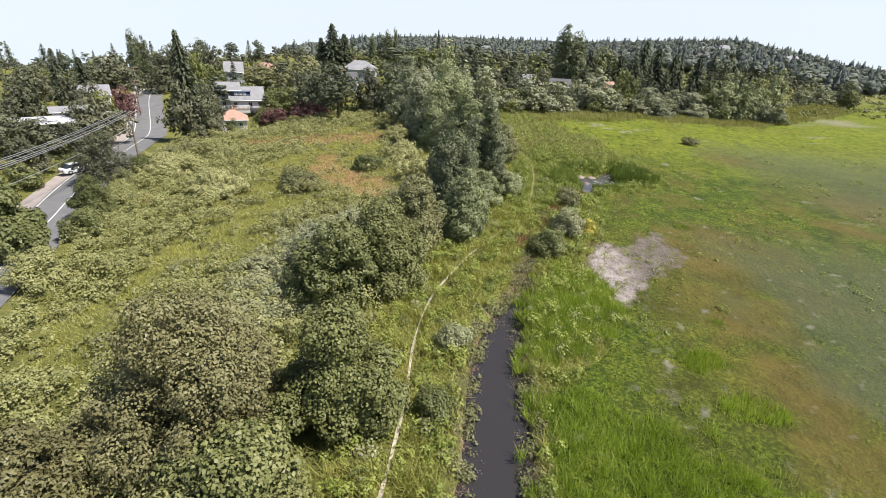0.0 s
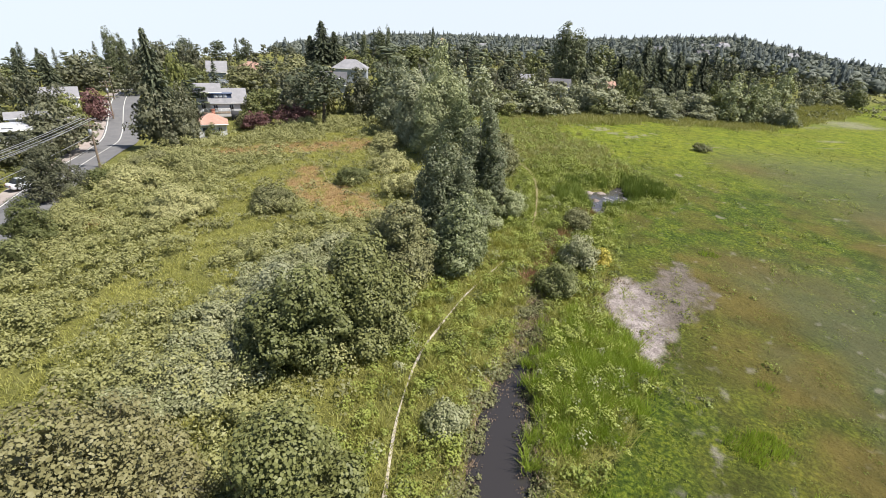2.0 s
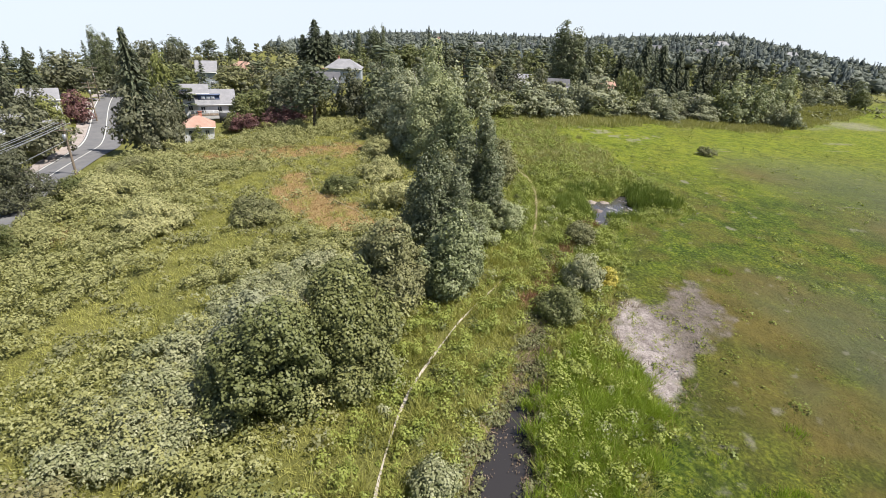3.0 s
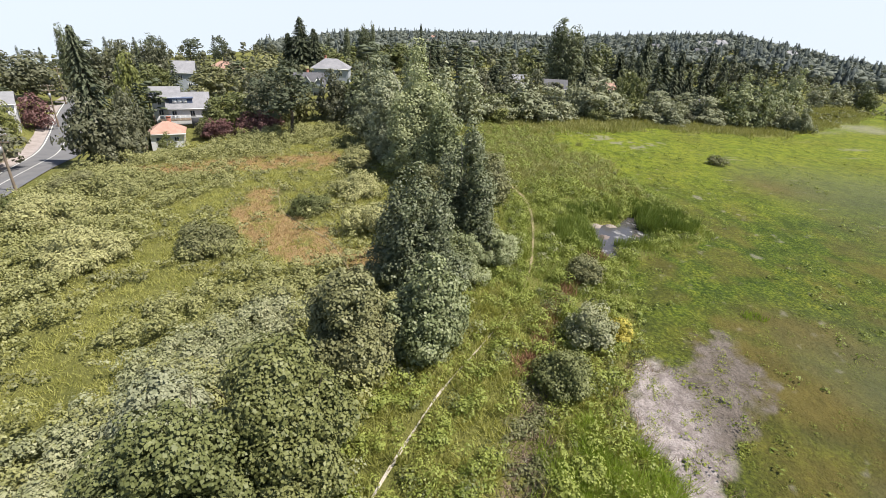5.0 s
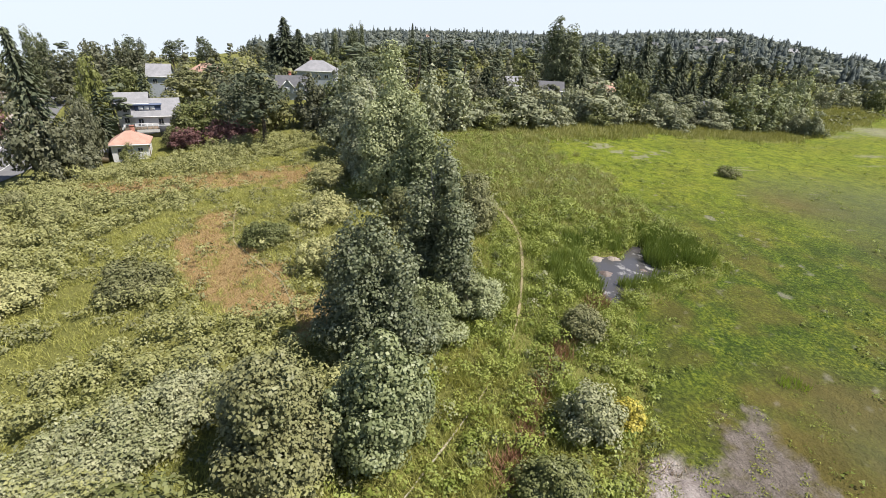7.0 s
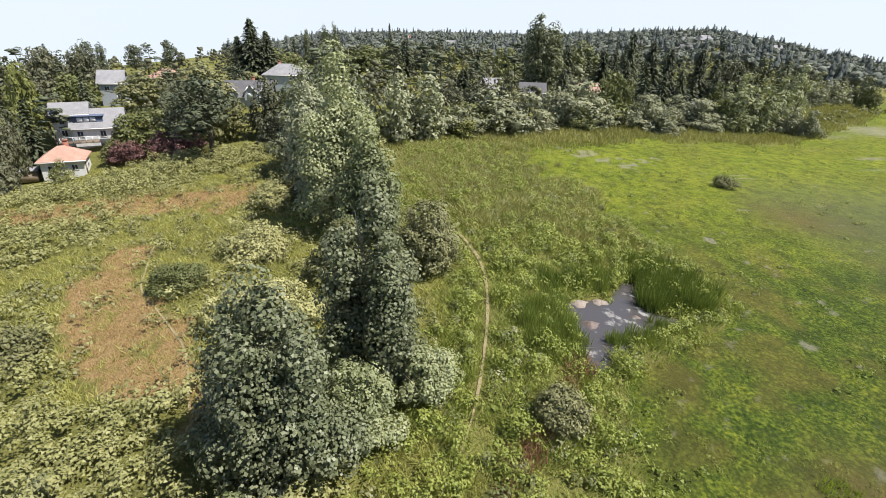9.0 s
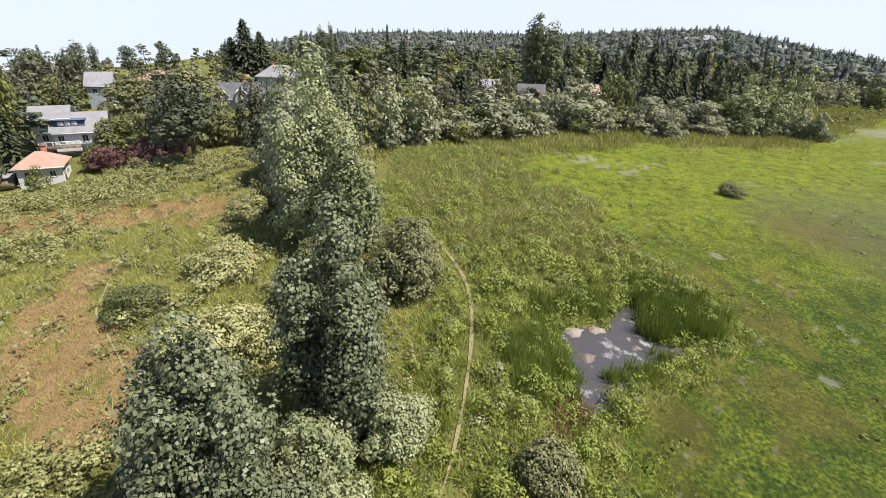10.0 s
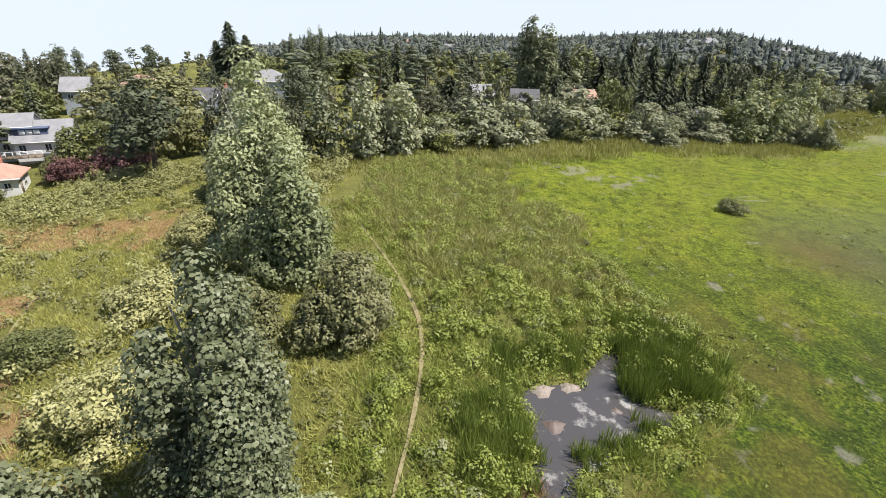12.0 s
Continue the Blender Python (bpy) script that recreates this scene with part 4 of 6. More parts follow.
for key, n, h in (("behind", 4200, 1.6), ("west", 2200, 1.4), ("front", 900, 1.0), ("north", 1800, 1.3)):
    reeds("cattails", CATTAILS[key], n, h, "cattail", "dense dark green cattails standing at the pond", 0.8)
reeds("rushes", RUSHES, 8500, 1.05, "rush", "bright green rushes beside the ditch", 1.6, 0.055, 6, 0.42)
reeds("rushes", RUSHES_NEAR, 9500, 0.75, "rush", "bright green rushes on the near marsh", 2.6, 0.055, 6, 0.42)
for cx, cy, r in ((18.5, 28, 1.7), (19.6, 23.5, 2.0), (15.8, 30.8, 0.5), (27, 52, 0.8), (22, 33, 0.7)):
    reeds("rush_tuft", [(cx + r * math.cos(a), cy + 0.7 * r * math.sin(a)) for a in np.linspace(0, 6, 9)], int(260 * r * r) + 80, 0.7, "rush", "tuft of green rushes on the open marsh", 0.5)
ex, ey = scatter(52000, (-4, 100, 150, 215), lambda x, y: smooth(9.5, 5, off_line(x, y, BORDER)[0] + 2 * fbm(x, y, 12, 73)), rng)
stuff("border_reeds", blade_faces(ex, ey, gz(ex, ey), 0.8 + 0.35 * fbm(ex, ey, 7, 79), 0.18, rng, 0.42, 5, 0.35), "reed", "belt of tall olive-green reeds along the far marsh edge", "reeds")
lx, ly = scatter(9000, (84, 128, 330, 330), lambda x, y: (inside(x, y, [(84, 140), (104, 160), (126, 190), (150, 330), (330, 330), (250, 190), (130, 166)]) > 0) * smooth(-0.3, 0.5, fbm(x, y, 14, 78)), rng)
stuff("slope_scrub", heap(lx, ly, gz(lx, ly) + 0.3, 9, 0.7, 0.4, 0.8, 0.6), "olive", "olive scrub scattered over the grassy slope", "scrub")
# dead stalks and trash along the ditch, the rusty dried-out run and the mud's rim
qx, qy = scatter(30000, (0, 12, 24, 62), lambda x, y: np.maximum.reduce([
    smooth(1.2, 0.3, np.abs(off_line(x, y, DITCH)[0] - np.interp(off_line(x, y, DITCH)[1], np.linspace(0, 1, 160), DITCH_HALF))) * 0.9 * smooth(-0.5, 0.2, fbm(x, y, 2, 75)),
    0.3 * smooth(0.9, 0.1, np.abs(inside(x, y, MUD))) * (x < 17.5)]), rng)
stuff("dead_stalks", blade_faces(qx, qy, gz(qx, qy) + 0.03, 0.35, 0.05, rng, 0.6, 5, 0.15), "dead", "dead brown stalks and litter on the ditch banks", "dead plants")
rx_, ry_ = scatter(5500, (6, 43, 19, 62), lambda x, y: smooth(0.75, 0.2, off_line(x, y, RUSTY)[0] + 0.4 * fbm(x, y, 2, 76)), rng)
stuff("rusty_stalks", blade_faces(rx_, ry_, gz(rx_, ry_) + 0.03, 0.7, 0.06, rng, 0.4, 7, 0.16), "rusty", "reddish-brown dead stalks filling the dried-out ditch", "dead plants")
jx, jy = scatter(8000, (0, 12, 12, 42), lambda x, y: smooth(1.1, 0.2, np.abs(off_line(x, y, DITCH)[0] - np.interp(off_line(x, y, DITCH)[1], np.linspace(0, 1, 160), DITCH_HALF) + 0.2)) * smooth(-0.1, 0.35, fbm(x, y, 1.6, 74) + 0.35 * smooth(26, 34, y)), rng)
stuff("ditch_litter", heap(jx, jy, np.maximum(gz(jx, jy), hills(jx, jy) - 0.42) + 0.04, 7, 0.14, 0.03, 0.1, 0.05, 2.0), "dead", "dead brown leaves and scum floating at the ditch's rim", "litter")
wx, wy = scatter(15000, (0, 12, 12, 50), lambda x, y: smooth(1.0, 0.3, np.abs(off_line(x, y, DITCH)[0] - np.interp(off_line(x, y, DITCH)[1], np.linspace(0, 1, 160), DITCH_HALF))) * smooth(-0.2, 0.2, fbm(x, y, 2.4, 77)), rng)
stuff("bank_weeds", heap(wx, wy, np.maximum(gz(wx, wy), hills(wx, wy) - 0.42) + 0.1, 14, 0.17, 0.1, 0.14, 0.1), "olive", "dark weeds trailing into the ditch water", "weeds")


# ---- trees and shrubs of the wetland, each on its own ----
def shrub(name, x, y, w, h, leaf, seed, label, clumps=1500, per=11, spread=0.22, length=0.19, width=0.14, stems=5, lobes=16, category="shrub", thick=0.14, fill=0.15):
    if w < 4.7 and length == 0.19:
        clumps, spread, length, width = int(1.6 * clumps), 0.17, 0.14, 0.1
    elif y < 62:
        clumps = int(1.4 * clumps)
    r = np.random.default_rng(seed)
    return tree(name, x, y, shrub_lobes(w, h, lobes, r), h, leaf, clumps, per, spread, length, width, seed + 1, label, category, thick, stems, fill=fill)


def tall(name, x, y, w, h, leaf, seed, label, clumps=1500, per=11, spread=0.24, length=0.18, width=0.155, foot=0.1, belly=0.35, pointed=0.75, n=7, bark=None, thick=0.2, stems=1):
    clumps = int(1.4 * clumps)
    r = np.random.default_rng(seed)
    return tree(name, x, y, leader_lobes(w, h, n, r, foot), h, leaf, clumps, per, spread, length, width, seed + 1, label, "tree", thick, stems, bark)


shrub("willow", -12.6, 19.4, 9.8, 8.4, "withered", 101, "brownish half-withered willow thicket with bare twigs", 3300, 13, stems=7, length=0.16, width=0.11, lobes=30)
shrub("willow", -5.7, 21.6, 7.0, 6.9, "willow", 103, "rounded bright green willow beside the footpath", 2700, 13, lobes=24, length=0.17, width=0.13)
shrub("willow", -8.6, 15.0, 7.6, 4.6, "willow", 105, "broad green willow shrub in the thicket", 1700, 11)
shrub("willow", -19, 14.5, 8.5, 4.2, "withered", 107, "olive willow shrub at the thicket's edge", 1500, 10)
shrub("willow", -8.6, 34.2, 7.4, 6.4, "green", 109, "green willow clump with shaded underside", 2000, 11)
shrub("willow", -4.9, 37.4, 7.6, 6.9, "willow", 111, "green willow standing against its darker neighbour", 2500, 11, lobes=20)
shrub("willow", -11.2, 38.0, 5.5, 4.2, "dusty", 113, "low dusty green willow among silvery shrubs", 1300, 11)
shrub("willow", -3.1, 45.3, 6.4, 6.6, "olive", 115, "olive-brown willow with a rounded crown", 1900, 11)
tall("poplar_sapling", 1.9, 46, 5.2, 7.0, "aspen", 117, "young cottonwood with pale shining leaves by the path", 1700, 11, foot=0.08, bark=PALE_BARK)
tall("cottonwood", 0.5, 54.2, 7.0, 9.6, "cottonwood", 119, "broad cottonwood with silvery flickering leaves", 2600, 11, bark=PALE_BARK, n=8)
tall("cottonwood", 4.9, 59.6, 5.4, 11.3, "cottonwood", 121, "tall narrow dark cottonwood with a pointed crown", 2200, 11, bark=PALE_BARK)
shrub("shrub", 4.2, 55.5, 4.6, 3.8, "aspen", 123, "leafy undergrowth at the cottonwood's foot", 900, 11)
shrub("shrub", 7.6, 57.5, 3.4, 2.8, "aspen", 124, "leafy undergrowth at the cottonwood's foot", 600, 11)
tall("cottonwood", -0.9, 83.5, 7.6, 15.8, "aspen", 125, "large many-stemmed cottonwood with an open crown", 2900, 10, spread=0.4, length=0.27, width=0.2, bark=PALE_BARK, stems=3, n=9)
tall("cottonwood", 2.4, 78.2, 5.6, 10.0, "aspen", 127, "lighter green cottonwood leaning out of the grove", 1500, 10, spread=0.36, length=0.26, width=0.19)
tall("cottonwood", -5.2, 91, 7.0, 13.0, "cottonwood", 129, "tall cottonwood at the back of the grove", 1300, 10, spread=0.4, length=0.32, width=0.22)
tall("cottonwood", -8.6, 102, 7.5, 13.2, "cottonwood", 130, "tall cottonwood at the end of the grove", 1300, 9, spread=0.45, length=0.36, width=0.24)
shrub("willow", 7.2, 71.5, 6.4, 4.8, "olive", 131, "olive willow bush shading the footpath", 1500, 11)
shrub("willow", 1.0, 70.5, 5.0, 4.2, "olive", 133, "willow bush in the shade of the grove", 1100, 11)
shrub("shrub", 14.6, 55.4, 2.8, 2.0, "olive", 135, "grey-green bush on the ditch bank", 420, 11)
shrub("shrub", 12.8, 47.2, 3.2, 2.8, "silver", 137, "pale-leaved bush between ditch and mud", 520, 11)
shrub("shrub", 10.3, 43.2, 3.6, 2.3, "green", 139, "spreading green shrub over the dried ditch", 560, 11)
shrub("shrub", 14.8, 48.0, 1.8, 1.4, "flower", 141, "bush with yellow blossom on the bank", 160, 10, lobes=6)
shrub("shrub", 48.4, 99.4, 4.2, 1.3, "olive", 142, "low dry olive bush alone on the open marsh", 200, 9, lobes=9, stems=3)
shrub("shrub", 1.2, 28, 2.6, 1.5, "silver", 143, "pale-leaved low shrub beside the footpath", 380, 11, lobes=8)
shrub("shrub", -0.2, 22, 2.4, 1.3, "green", 145, "low shrub beside the footpath", 300, 11, lobes=8)
shrub("shrub", -3.4, 64.6, 7.5, 2.7, "bramble", 147, "rounded bramble mound at the straw patch", 800, 11)
shrub("shrub", -7.5, 76, 6.0, 2.4, "bramble", 149, "long bramble mound in the meadow", 800, 11)
shrub("shrub", -12, 70.8, 4.6, 1.9, "green", 151, "dark green bush on the straw-coloured patch", 600, 11)
shrub("shrub", -20, 62, 6.0, 2.2, "olive", 153, "olive scrub beside the straw patch", 800, 11)
shrub("shrub", -29.5, 60, 7.0, 2.8, "bramble", 155, "large bramble mound in the field", 1600, 11, length=0.19, width=0.13)
shrub("shrub", -41, 70, 8.0, 2.6, "bramble", 157, "bramble bank below the street", 1600, 11, length=0.2, width=0.14)
shrub("shrub", -38, 79, 8.0, 2.4, "bramble", 159, "bramble bank at the field's edge", 1600, 11, length=0.2, width=0.14)
shrub("shrub", -9.5, 89.5, 5.0, 2.6, "bramble", 161, "pale bramble bush at the end of the straw strip", 1100, 11, length=0.19, width=0.13)
shrub("small_tree", -40.4, 51.5, 4.6, 4.6, "green", 163, "bushy small tree at the roadside", 1100, 11)
shrub("small_tree", -48.5, 65.6, 6.4, 7.0, "dark", 165, "dark olive roadside tree", 1200, 11)
shrub("small_tree", -41.5, 41.5, 6.0, 7.4, "green", 167, "broad-leaved tree close to the street", 1300, 11, length=0.34, width=0.24)
for k, (x, y, w, h) in enumerate(((-37.5, 46, 4, 2.6), (-40.5, 56.5, 4.5, 2.4), (-43.5, 62.5, 4, 2.2), (-45.5, 70, 5, 2.2), (-34.5, 36, 5, 2.8), (-44.5, 80.5, 6, 2.0))):
    shrub("hedge_shrub", x, y, w, h, ("green", "bramble", "olive")[k % 3], 301 + 2 * k, "unclipped shrub in the hedge along the street", 800, 9, length=0.18, width=0.12, lobes=9, stems=3)


def islet(x, y, r, h, label):
    """A low lump of mud standing out of the pond."""
    a, k = np.meshgrid(np.linspace(0, 2 * np.pi, 19)[:-1], np.linspace(0, 1, 6))
    rad = r * k * (1 + 0.18 * np.sin(3 * a + x) + 0.1 * np.sin(7 * a))
    v = np.stack([rad * np.cos(a), 0.75 * rad * np.sin(a), h * (1 - k**1.6) - 0.12 * k + 0.04 * np.sin(9 * a + 5 * k)], -1).reshape(-1, 3)
    i, j = np.meshgrid(np.arange(5), np.arange(18), indexing="ij")
    f = np.stack([i * 18 + j, (i + 1) * 18 + j, (i + 1) * 18 + (j + 1) % 18, i * 18 + (j + 1) % 18], -1).reshape(-1, 4)
    ob = new("mud_islet", cloth("mud_islet", v, f[:, ::-1], PALE_MUD if "pale" in label else MUDDY, True))
    ob.matrix_basis = pose(x, y, float(hills(x, y)) - 0.3)
    tagged(ob, label, "mud islet")


MUDDY = surface("wet_mud", (0.09, 0.065, 0.055), (0.2, 0.155, 0.135), 3.0, 14, 0.6, 0.4, 0.7)
PALE_MUD = surface("dry_mud", (0.2, 0.165, 0.135), (0.33, 0.28, 0.24), 3.0, 14, 0.9, 0.2, 0.7)
islet(18.8, 64.2, 0.75, 0.22, "dark brown mud islet in the pond")
islet(18.6, 66.7, 0.9, 0.2, "pale mud bar at the pond's rim")
islet(20.3, 67.1, 0.8, 0.18, "pale mud bar at the pond's rim")
islet(22.6, 65.6, 0.5, 0.1, "small mud bar in the pond")


# ---- houses and street ----
WHITE = surface("white_siding", (0.62, 0.62, 0.63), (0.78, 0.78, 0.78), 0.6, 6, 0.6, 0.3, 0.15)
BLUEGREY = surface("blue_grey_siding", (0.3, 0.33, 0.38), (0.42, 0.45, 0.5), 0.6, 6, 0.7, 0.3, 0.15)
BEIGE = surface("beige_stucco", (0.42, 0.34, 0.26), (0.58, 0.49, 0.39), 0.6, 8, 0.8, 0.2, 0.2)
GREY_ROOF = surface("grey_shingles", (0.2, 0.2, 0.21), (0.33, 0.32, 0.33), 0.7, 7, 0.85, 0.2, 0.5)
DARK_ROOF = surface("dark_shingles", (0.09, 0.09, 0.1), (0.16, 0.155, 0.16), 0.7, 7, 0.85, 0.2, 0.5)
RED_ROOF = surface("terracotta_shingles", (0.36, 0.21, 0.16), (0.52, 0.33, 0.26), 0.7, 7, 0.8, 0.2, 0.5)
METAL_ROOF = surface("pale_metal_roof", (0.38, 0.39, 0.42), (0.55, 0.56, 0.59), 0.4, 5, 0.5, 0.4, 0.1)
TRIM = surface("white_trim", (0.7, 0.7, 0.69), (0.82, 0.82, 0.81), 2, 12, 0.5, 0.3, 0.1)
FENCE = surface("dark_fence", (0.05, 0.05, 0.055), (0.11, 0.11, 0.115), 1, 9, 0.8, 0.2, 0.4)
WOOD = surface("weathered_wood", (0.16, 0.12, 0.09), (0.3, 0.24, 0.18), 1.5, 14, 0.9, 0.15, 0.5)
BRICK = surface("brick_red", (0.25, 0.1, 0.07), (0.38, 0.18, 0.13), 1.5, 14, 0.9, 0.15, 0.5)
RUBBER = surface("tyre_rubber", (0.02, 0.02, 0.02), (0.04, 0.04, 0.04), 4, 30, 0.8, 0.2, 0.2)
STEEL = surface("galvanised_steel", (0.35, 0.35, 0.36), (0.5, 0.5, 0.51), 4, 30, 0.45, 0.5, 0.1, 0.6)


def pane_material():
    m = Nodes("window_glass", 0.06, 0.6)
    return m.colour(m.ramp(m.noise(0.5), [(0.3, (0.02, 0.025, 0.03)), (0.7, (0.06, 0.07, 0.085))]))


GLASS = pane_material()


def block(lo, hi):
    """Corners and faces of a box."""
    (a, b, c), (d, e, f) = lo, hi
    v = np.array([(a, b, c), (d, b, c), (d, e, c), (a, e, c), (a, b, f), (d, b, f), (d, e, f), (a, e, f)], float)
    return v, np.array([(0, 3, 2, 1), (4, 5, 6, 7), (0, 1, 5, 4), (1, 2, 6, 5), (2, 3, 7, 6), (3, 0, 4, 7)])


def shell(name, parts, mat, parent, label="", bevel=0.0):
    ob = piece(name, cloth(name, *joined(parts), mat), parent, label)
    if bevel:
        mod = ob.modifiers.new("edge", "BEVEL")
        mod.width, mod.segments = bevel, 1
    return ob


def roof_slab(w, d, h, rise, over, thick, kind):
    """Sloping slabs over a w by d plan; the ridge runs along x."""
    x, y = w / 2 + over, d / 2 + over
    drop = rise * over / (d / 2)
    rx = x if kind == "gable" else max(0.3, x - y * 0.9)
    parts = []
    for t in (0,):
        low, peak = h - drop, h + rise
        v = [(-x, -y, low), (x, -y, low), (rx, 0, peak), (-rx, 0, peak), (x, y, low), (-x, y, low)]
        v += [(a, b, c + thick) for a, b, c in v]
        f = [(0, 1, 2, 3), (4, 5, 3, 2), (6, 9, 8, 7), (10, 8, 9, 11), (0, 6, 7, 1), (4, 10, 11, 5)]
        if kind == "gable":
            f += [(1, 7, 8, 2), (2, 8, 10, 4), (5, 11, 9, 3), (3, 9, 6, 0)]
        else:
            f += [(1, 7, 10, 4), (5, 11, 6, 0), (1, 4, 2, 2), (5, 0, 3, 3), (7, 8, 10, 10), (11, 9, 6, 6)]
        parts.append((np.array(v, float), f))
    return parts[0]


def roof_mesh(w, d, h, rise, over, thick, kind, mat):
    v, f = roof_slab(w, d, h, rise, over, thick, kind)
    me = bpy.data.meshes.new("roof")
    me.from_pydata([tuple(p) for p in v], [], [tuple(dict.fromkeys(q)) for q in f])
    me.update()
    me.materials.append(mat)
    return me


def wall_mesh(w, d, h, rise, foot, kind, mat):
    x, y = w / 2, d / 2
    v = [(-x, -y, -foot), (x, -y, -foot), (x, y, -foot), (-x, y, -foot), (-x, -y, h), (x, -y, h), (x, y, h), (-x, y, h)]
    f = [(0, 1, 5, 4), (2, 3, 7, 6), (0, 3, 2, 1)]
    if kind == "gable":
        v += [(x, 0, h + rise - 0.02), (-x, 0, h + rise - 0.02)]
        f += [(1, 2, 6, 8, 5), (3, 0, 4, 9, 7)]
    else:
        f += [(1, 2, 6, 5), (3, 0, 4, 7)]
    me = bpy.data.meshes.new("wall")
    me.from_pydata(v, [], f)
    me.update()
    me.materials.append(mat)
    return me


def window(parent, side, u, z, w, h, width, depth):
    """A window on the front (-y), back (+y), right (+x) or left (-x) face: frame proud of the wall, pane within."""
    turn = {"front": 0, "right": 90, "back": 180, "left": 270}[side]
    out = depth / 2 if side in ("front", "back") else width / 2
    m = pose(0, 0, 0, 0, 0, turn) @ pose(u, -out, z)
    bar = 0.09
    frame_parts = [block((-w / 2, -0.06, -h / 2), (-w / 2 + bar, 0.02, h / 2)), block((w / 2 - bar, -0.06, -h / 2), (w / 2, 0.02, h / 2)),
                   block((-w / 2 + bar, -0.06, h / 2 - bar), (w / 2 - bar, 0.02, h / 2)), block((-w / 2 + bar, -0.06, -h / 2), (w / 2 - bar, 0.02, -h / 2 + bar)),
                   block((-0.03, -0.05, -h / 2 + bar), (0.03, 0.01, h / 2 - bar))]
    ob = shell("window", frame_parts, TRIM, parent)
    ob.matrix_basis = m
    shell("pane", [block((-w / 2 + bar, -0.03, -h / 2 + bar), (w / 2 - bar, 0.005, h / 2 - bar))], GLASS, ob, "dark reflecting glass")
    return ob


def door(parent, side, u, w, h, width, depth, mat, foot=0.0):
    turn = {"front": 0, "right": 90, "back": 180, "left": 270}[side]
    out = depth / 2 if side in ("front", "back") else width / 2
    ob = shell("door", [block((-w / 2, -0.05, foot), (w / 2, 0.02, foot + h))], mat, parent)
    ob.matrix_basis = pose(0, 0, 0, 0, 0, turn) @ pose(u, -out, 0)
    shell("handle", [block((w / 2 - 0.15, -0.1, foot + 0.95), (w / 2 - 0.09, -0.05, foot + 1.1))], STEEL, ob)


def house(name, x, y, turn, w, d, h, rise, wall, roof, label, kind="gable", windows=(), foot=2.0, over=0.45, chimney=None, z=None, doors=(), group=""):
    ob = thing(name, x, y, float(land(x, y)) if z is None else z, label, "house", group, turn)
    piece("wall", wall_mesh(w, d, h, rise, foot, kind, wall), ob)
    piece("roof", roof_mesh(w, d, h + 0.02, rise, over, 0.16, kind, roof), ob)
    shell("fascia", [block((-w / 2 - over - 0.03, -d / 2 - over - 0.03, h - rise * over / (d / 2) - 0.1), (w / 2 + over + 0.03, -d / 2 - over + 0.03, h - rise * over / (d / 2) + 0.12))], TRIM, ob)
    for side, u, zz, ww, hh in windows:
        window(ob, side, u, zz, ww, hh, w, d)
    for side, u, ww, hh in doors:
        door(ob, side, u, ww, hh, w, d, WOOD)
    if chimney:
        shell("chimney", [block((chimney[0] - 0.35, chimney[1] - 0.35, h), (chimney[0] + 0.35, chimney[1] + 0.35, h + rise + 0.9)), block((chimney[0] - 0.42, chimney[1] - 0.42, h + rise + 0.9), (chimney[0] + 0.42, chimney[1] + 0.42, h + rise + 1.02))], BRICK, ob)
    return ob


two = lambda w, z, side="front": [(side, -w * 0.3, z, 1.2, 1.2), (side, w * 0.28, z, 1.4, 1.2)]
cottage = house("cottage", -52.0, 117.2, 24, 5.8, 5.4, 2.9, 1.6, WHITE, RED_ROOF, "small white cottage with a faded terracotta hip roof", "hip", [("front", -1.3, 1.6, 1.4, 1.0), ("right", 0.4, 1.5, 1.1, 1.2), ("front", 1.6, 1.6, 0.9, 1.0)], chimney=(0.6, 0.4), z=-5.0, doors=[("right", -1.7, 0.9, 2.05)])
main = house("white_house", -54.2, 131.8, 25, 8.0, 7.4, 3.0, 2.6, WHITE, GREY_ROOF, "white house with a grey shingled roof and a blue dormer", "gable", [("front", 0.6, 1.7, 1.0, 1.3), ("front", 3.1, 1.9, 1.2, 1.0), ("right", 0, 2.4, 1.1, 1.2), ("front", -2.9, 1.7, 1.0, 1.3)], z=-2.4, chimney=None)
dormer = shell("dormer", [block((-3.7, -2.9, 3.3), (0.9, -0.7, 4.75)), block((-3.9, -3.15, 4.75), (1.1, -0.4, 4.9))], surface("slate_blue_shingles", (0.07, 0.09, 0.15), (0.13, 0.16, 0.24), 0.7, 8, 0.7, 0.3, 0.4), main, "slate-blue dormer wall")
for u in (-2.6, -1.6, -0.6):
    shell("dormer_window", [block((u - 0.42, -2.96, 3.85), (u + 0.42, -2.89, 4.6))], TRIM, dormer)
wing = house("white_house_wing", -58.9, 131.6, 25, 5.4, 6.6, 5.0, 1.5, WHITE, GREY_ROOF, "taller white wing of the house with a low gable", "gable", [("front", -1.2, 3.8, 0.8, 1.2), ("front", 1.1, 3.8, 0.8, 1.2), ("right", -1.0, 4.2, 1.3, 1.0), ("front", -1.2, 1.6, 1.0, 1.2)], z=-2.3)
deck = thing("deck", -52.6, 126.6, -2.6, "raised wooden deck with a dark fence below the white house", "deck", "", 25)
shell("platform", [block((-5.0, -1.2, 0.9), (4.6, 1.2, 1.05))], WOOD, deck)
shell("fence", [block((1.0, -1.3, -0.8), (4.7, -1.2, 1.5)), block((4.6, -1.2, -0.8), (4.7, 1.2, 1.5))], FENCE, deck, "dark board fence")
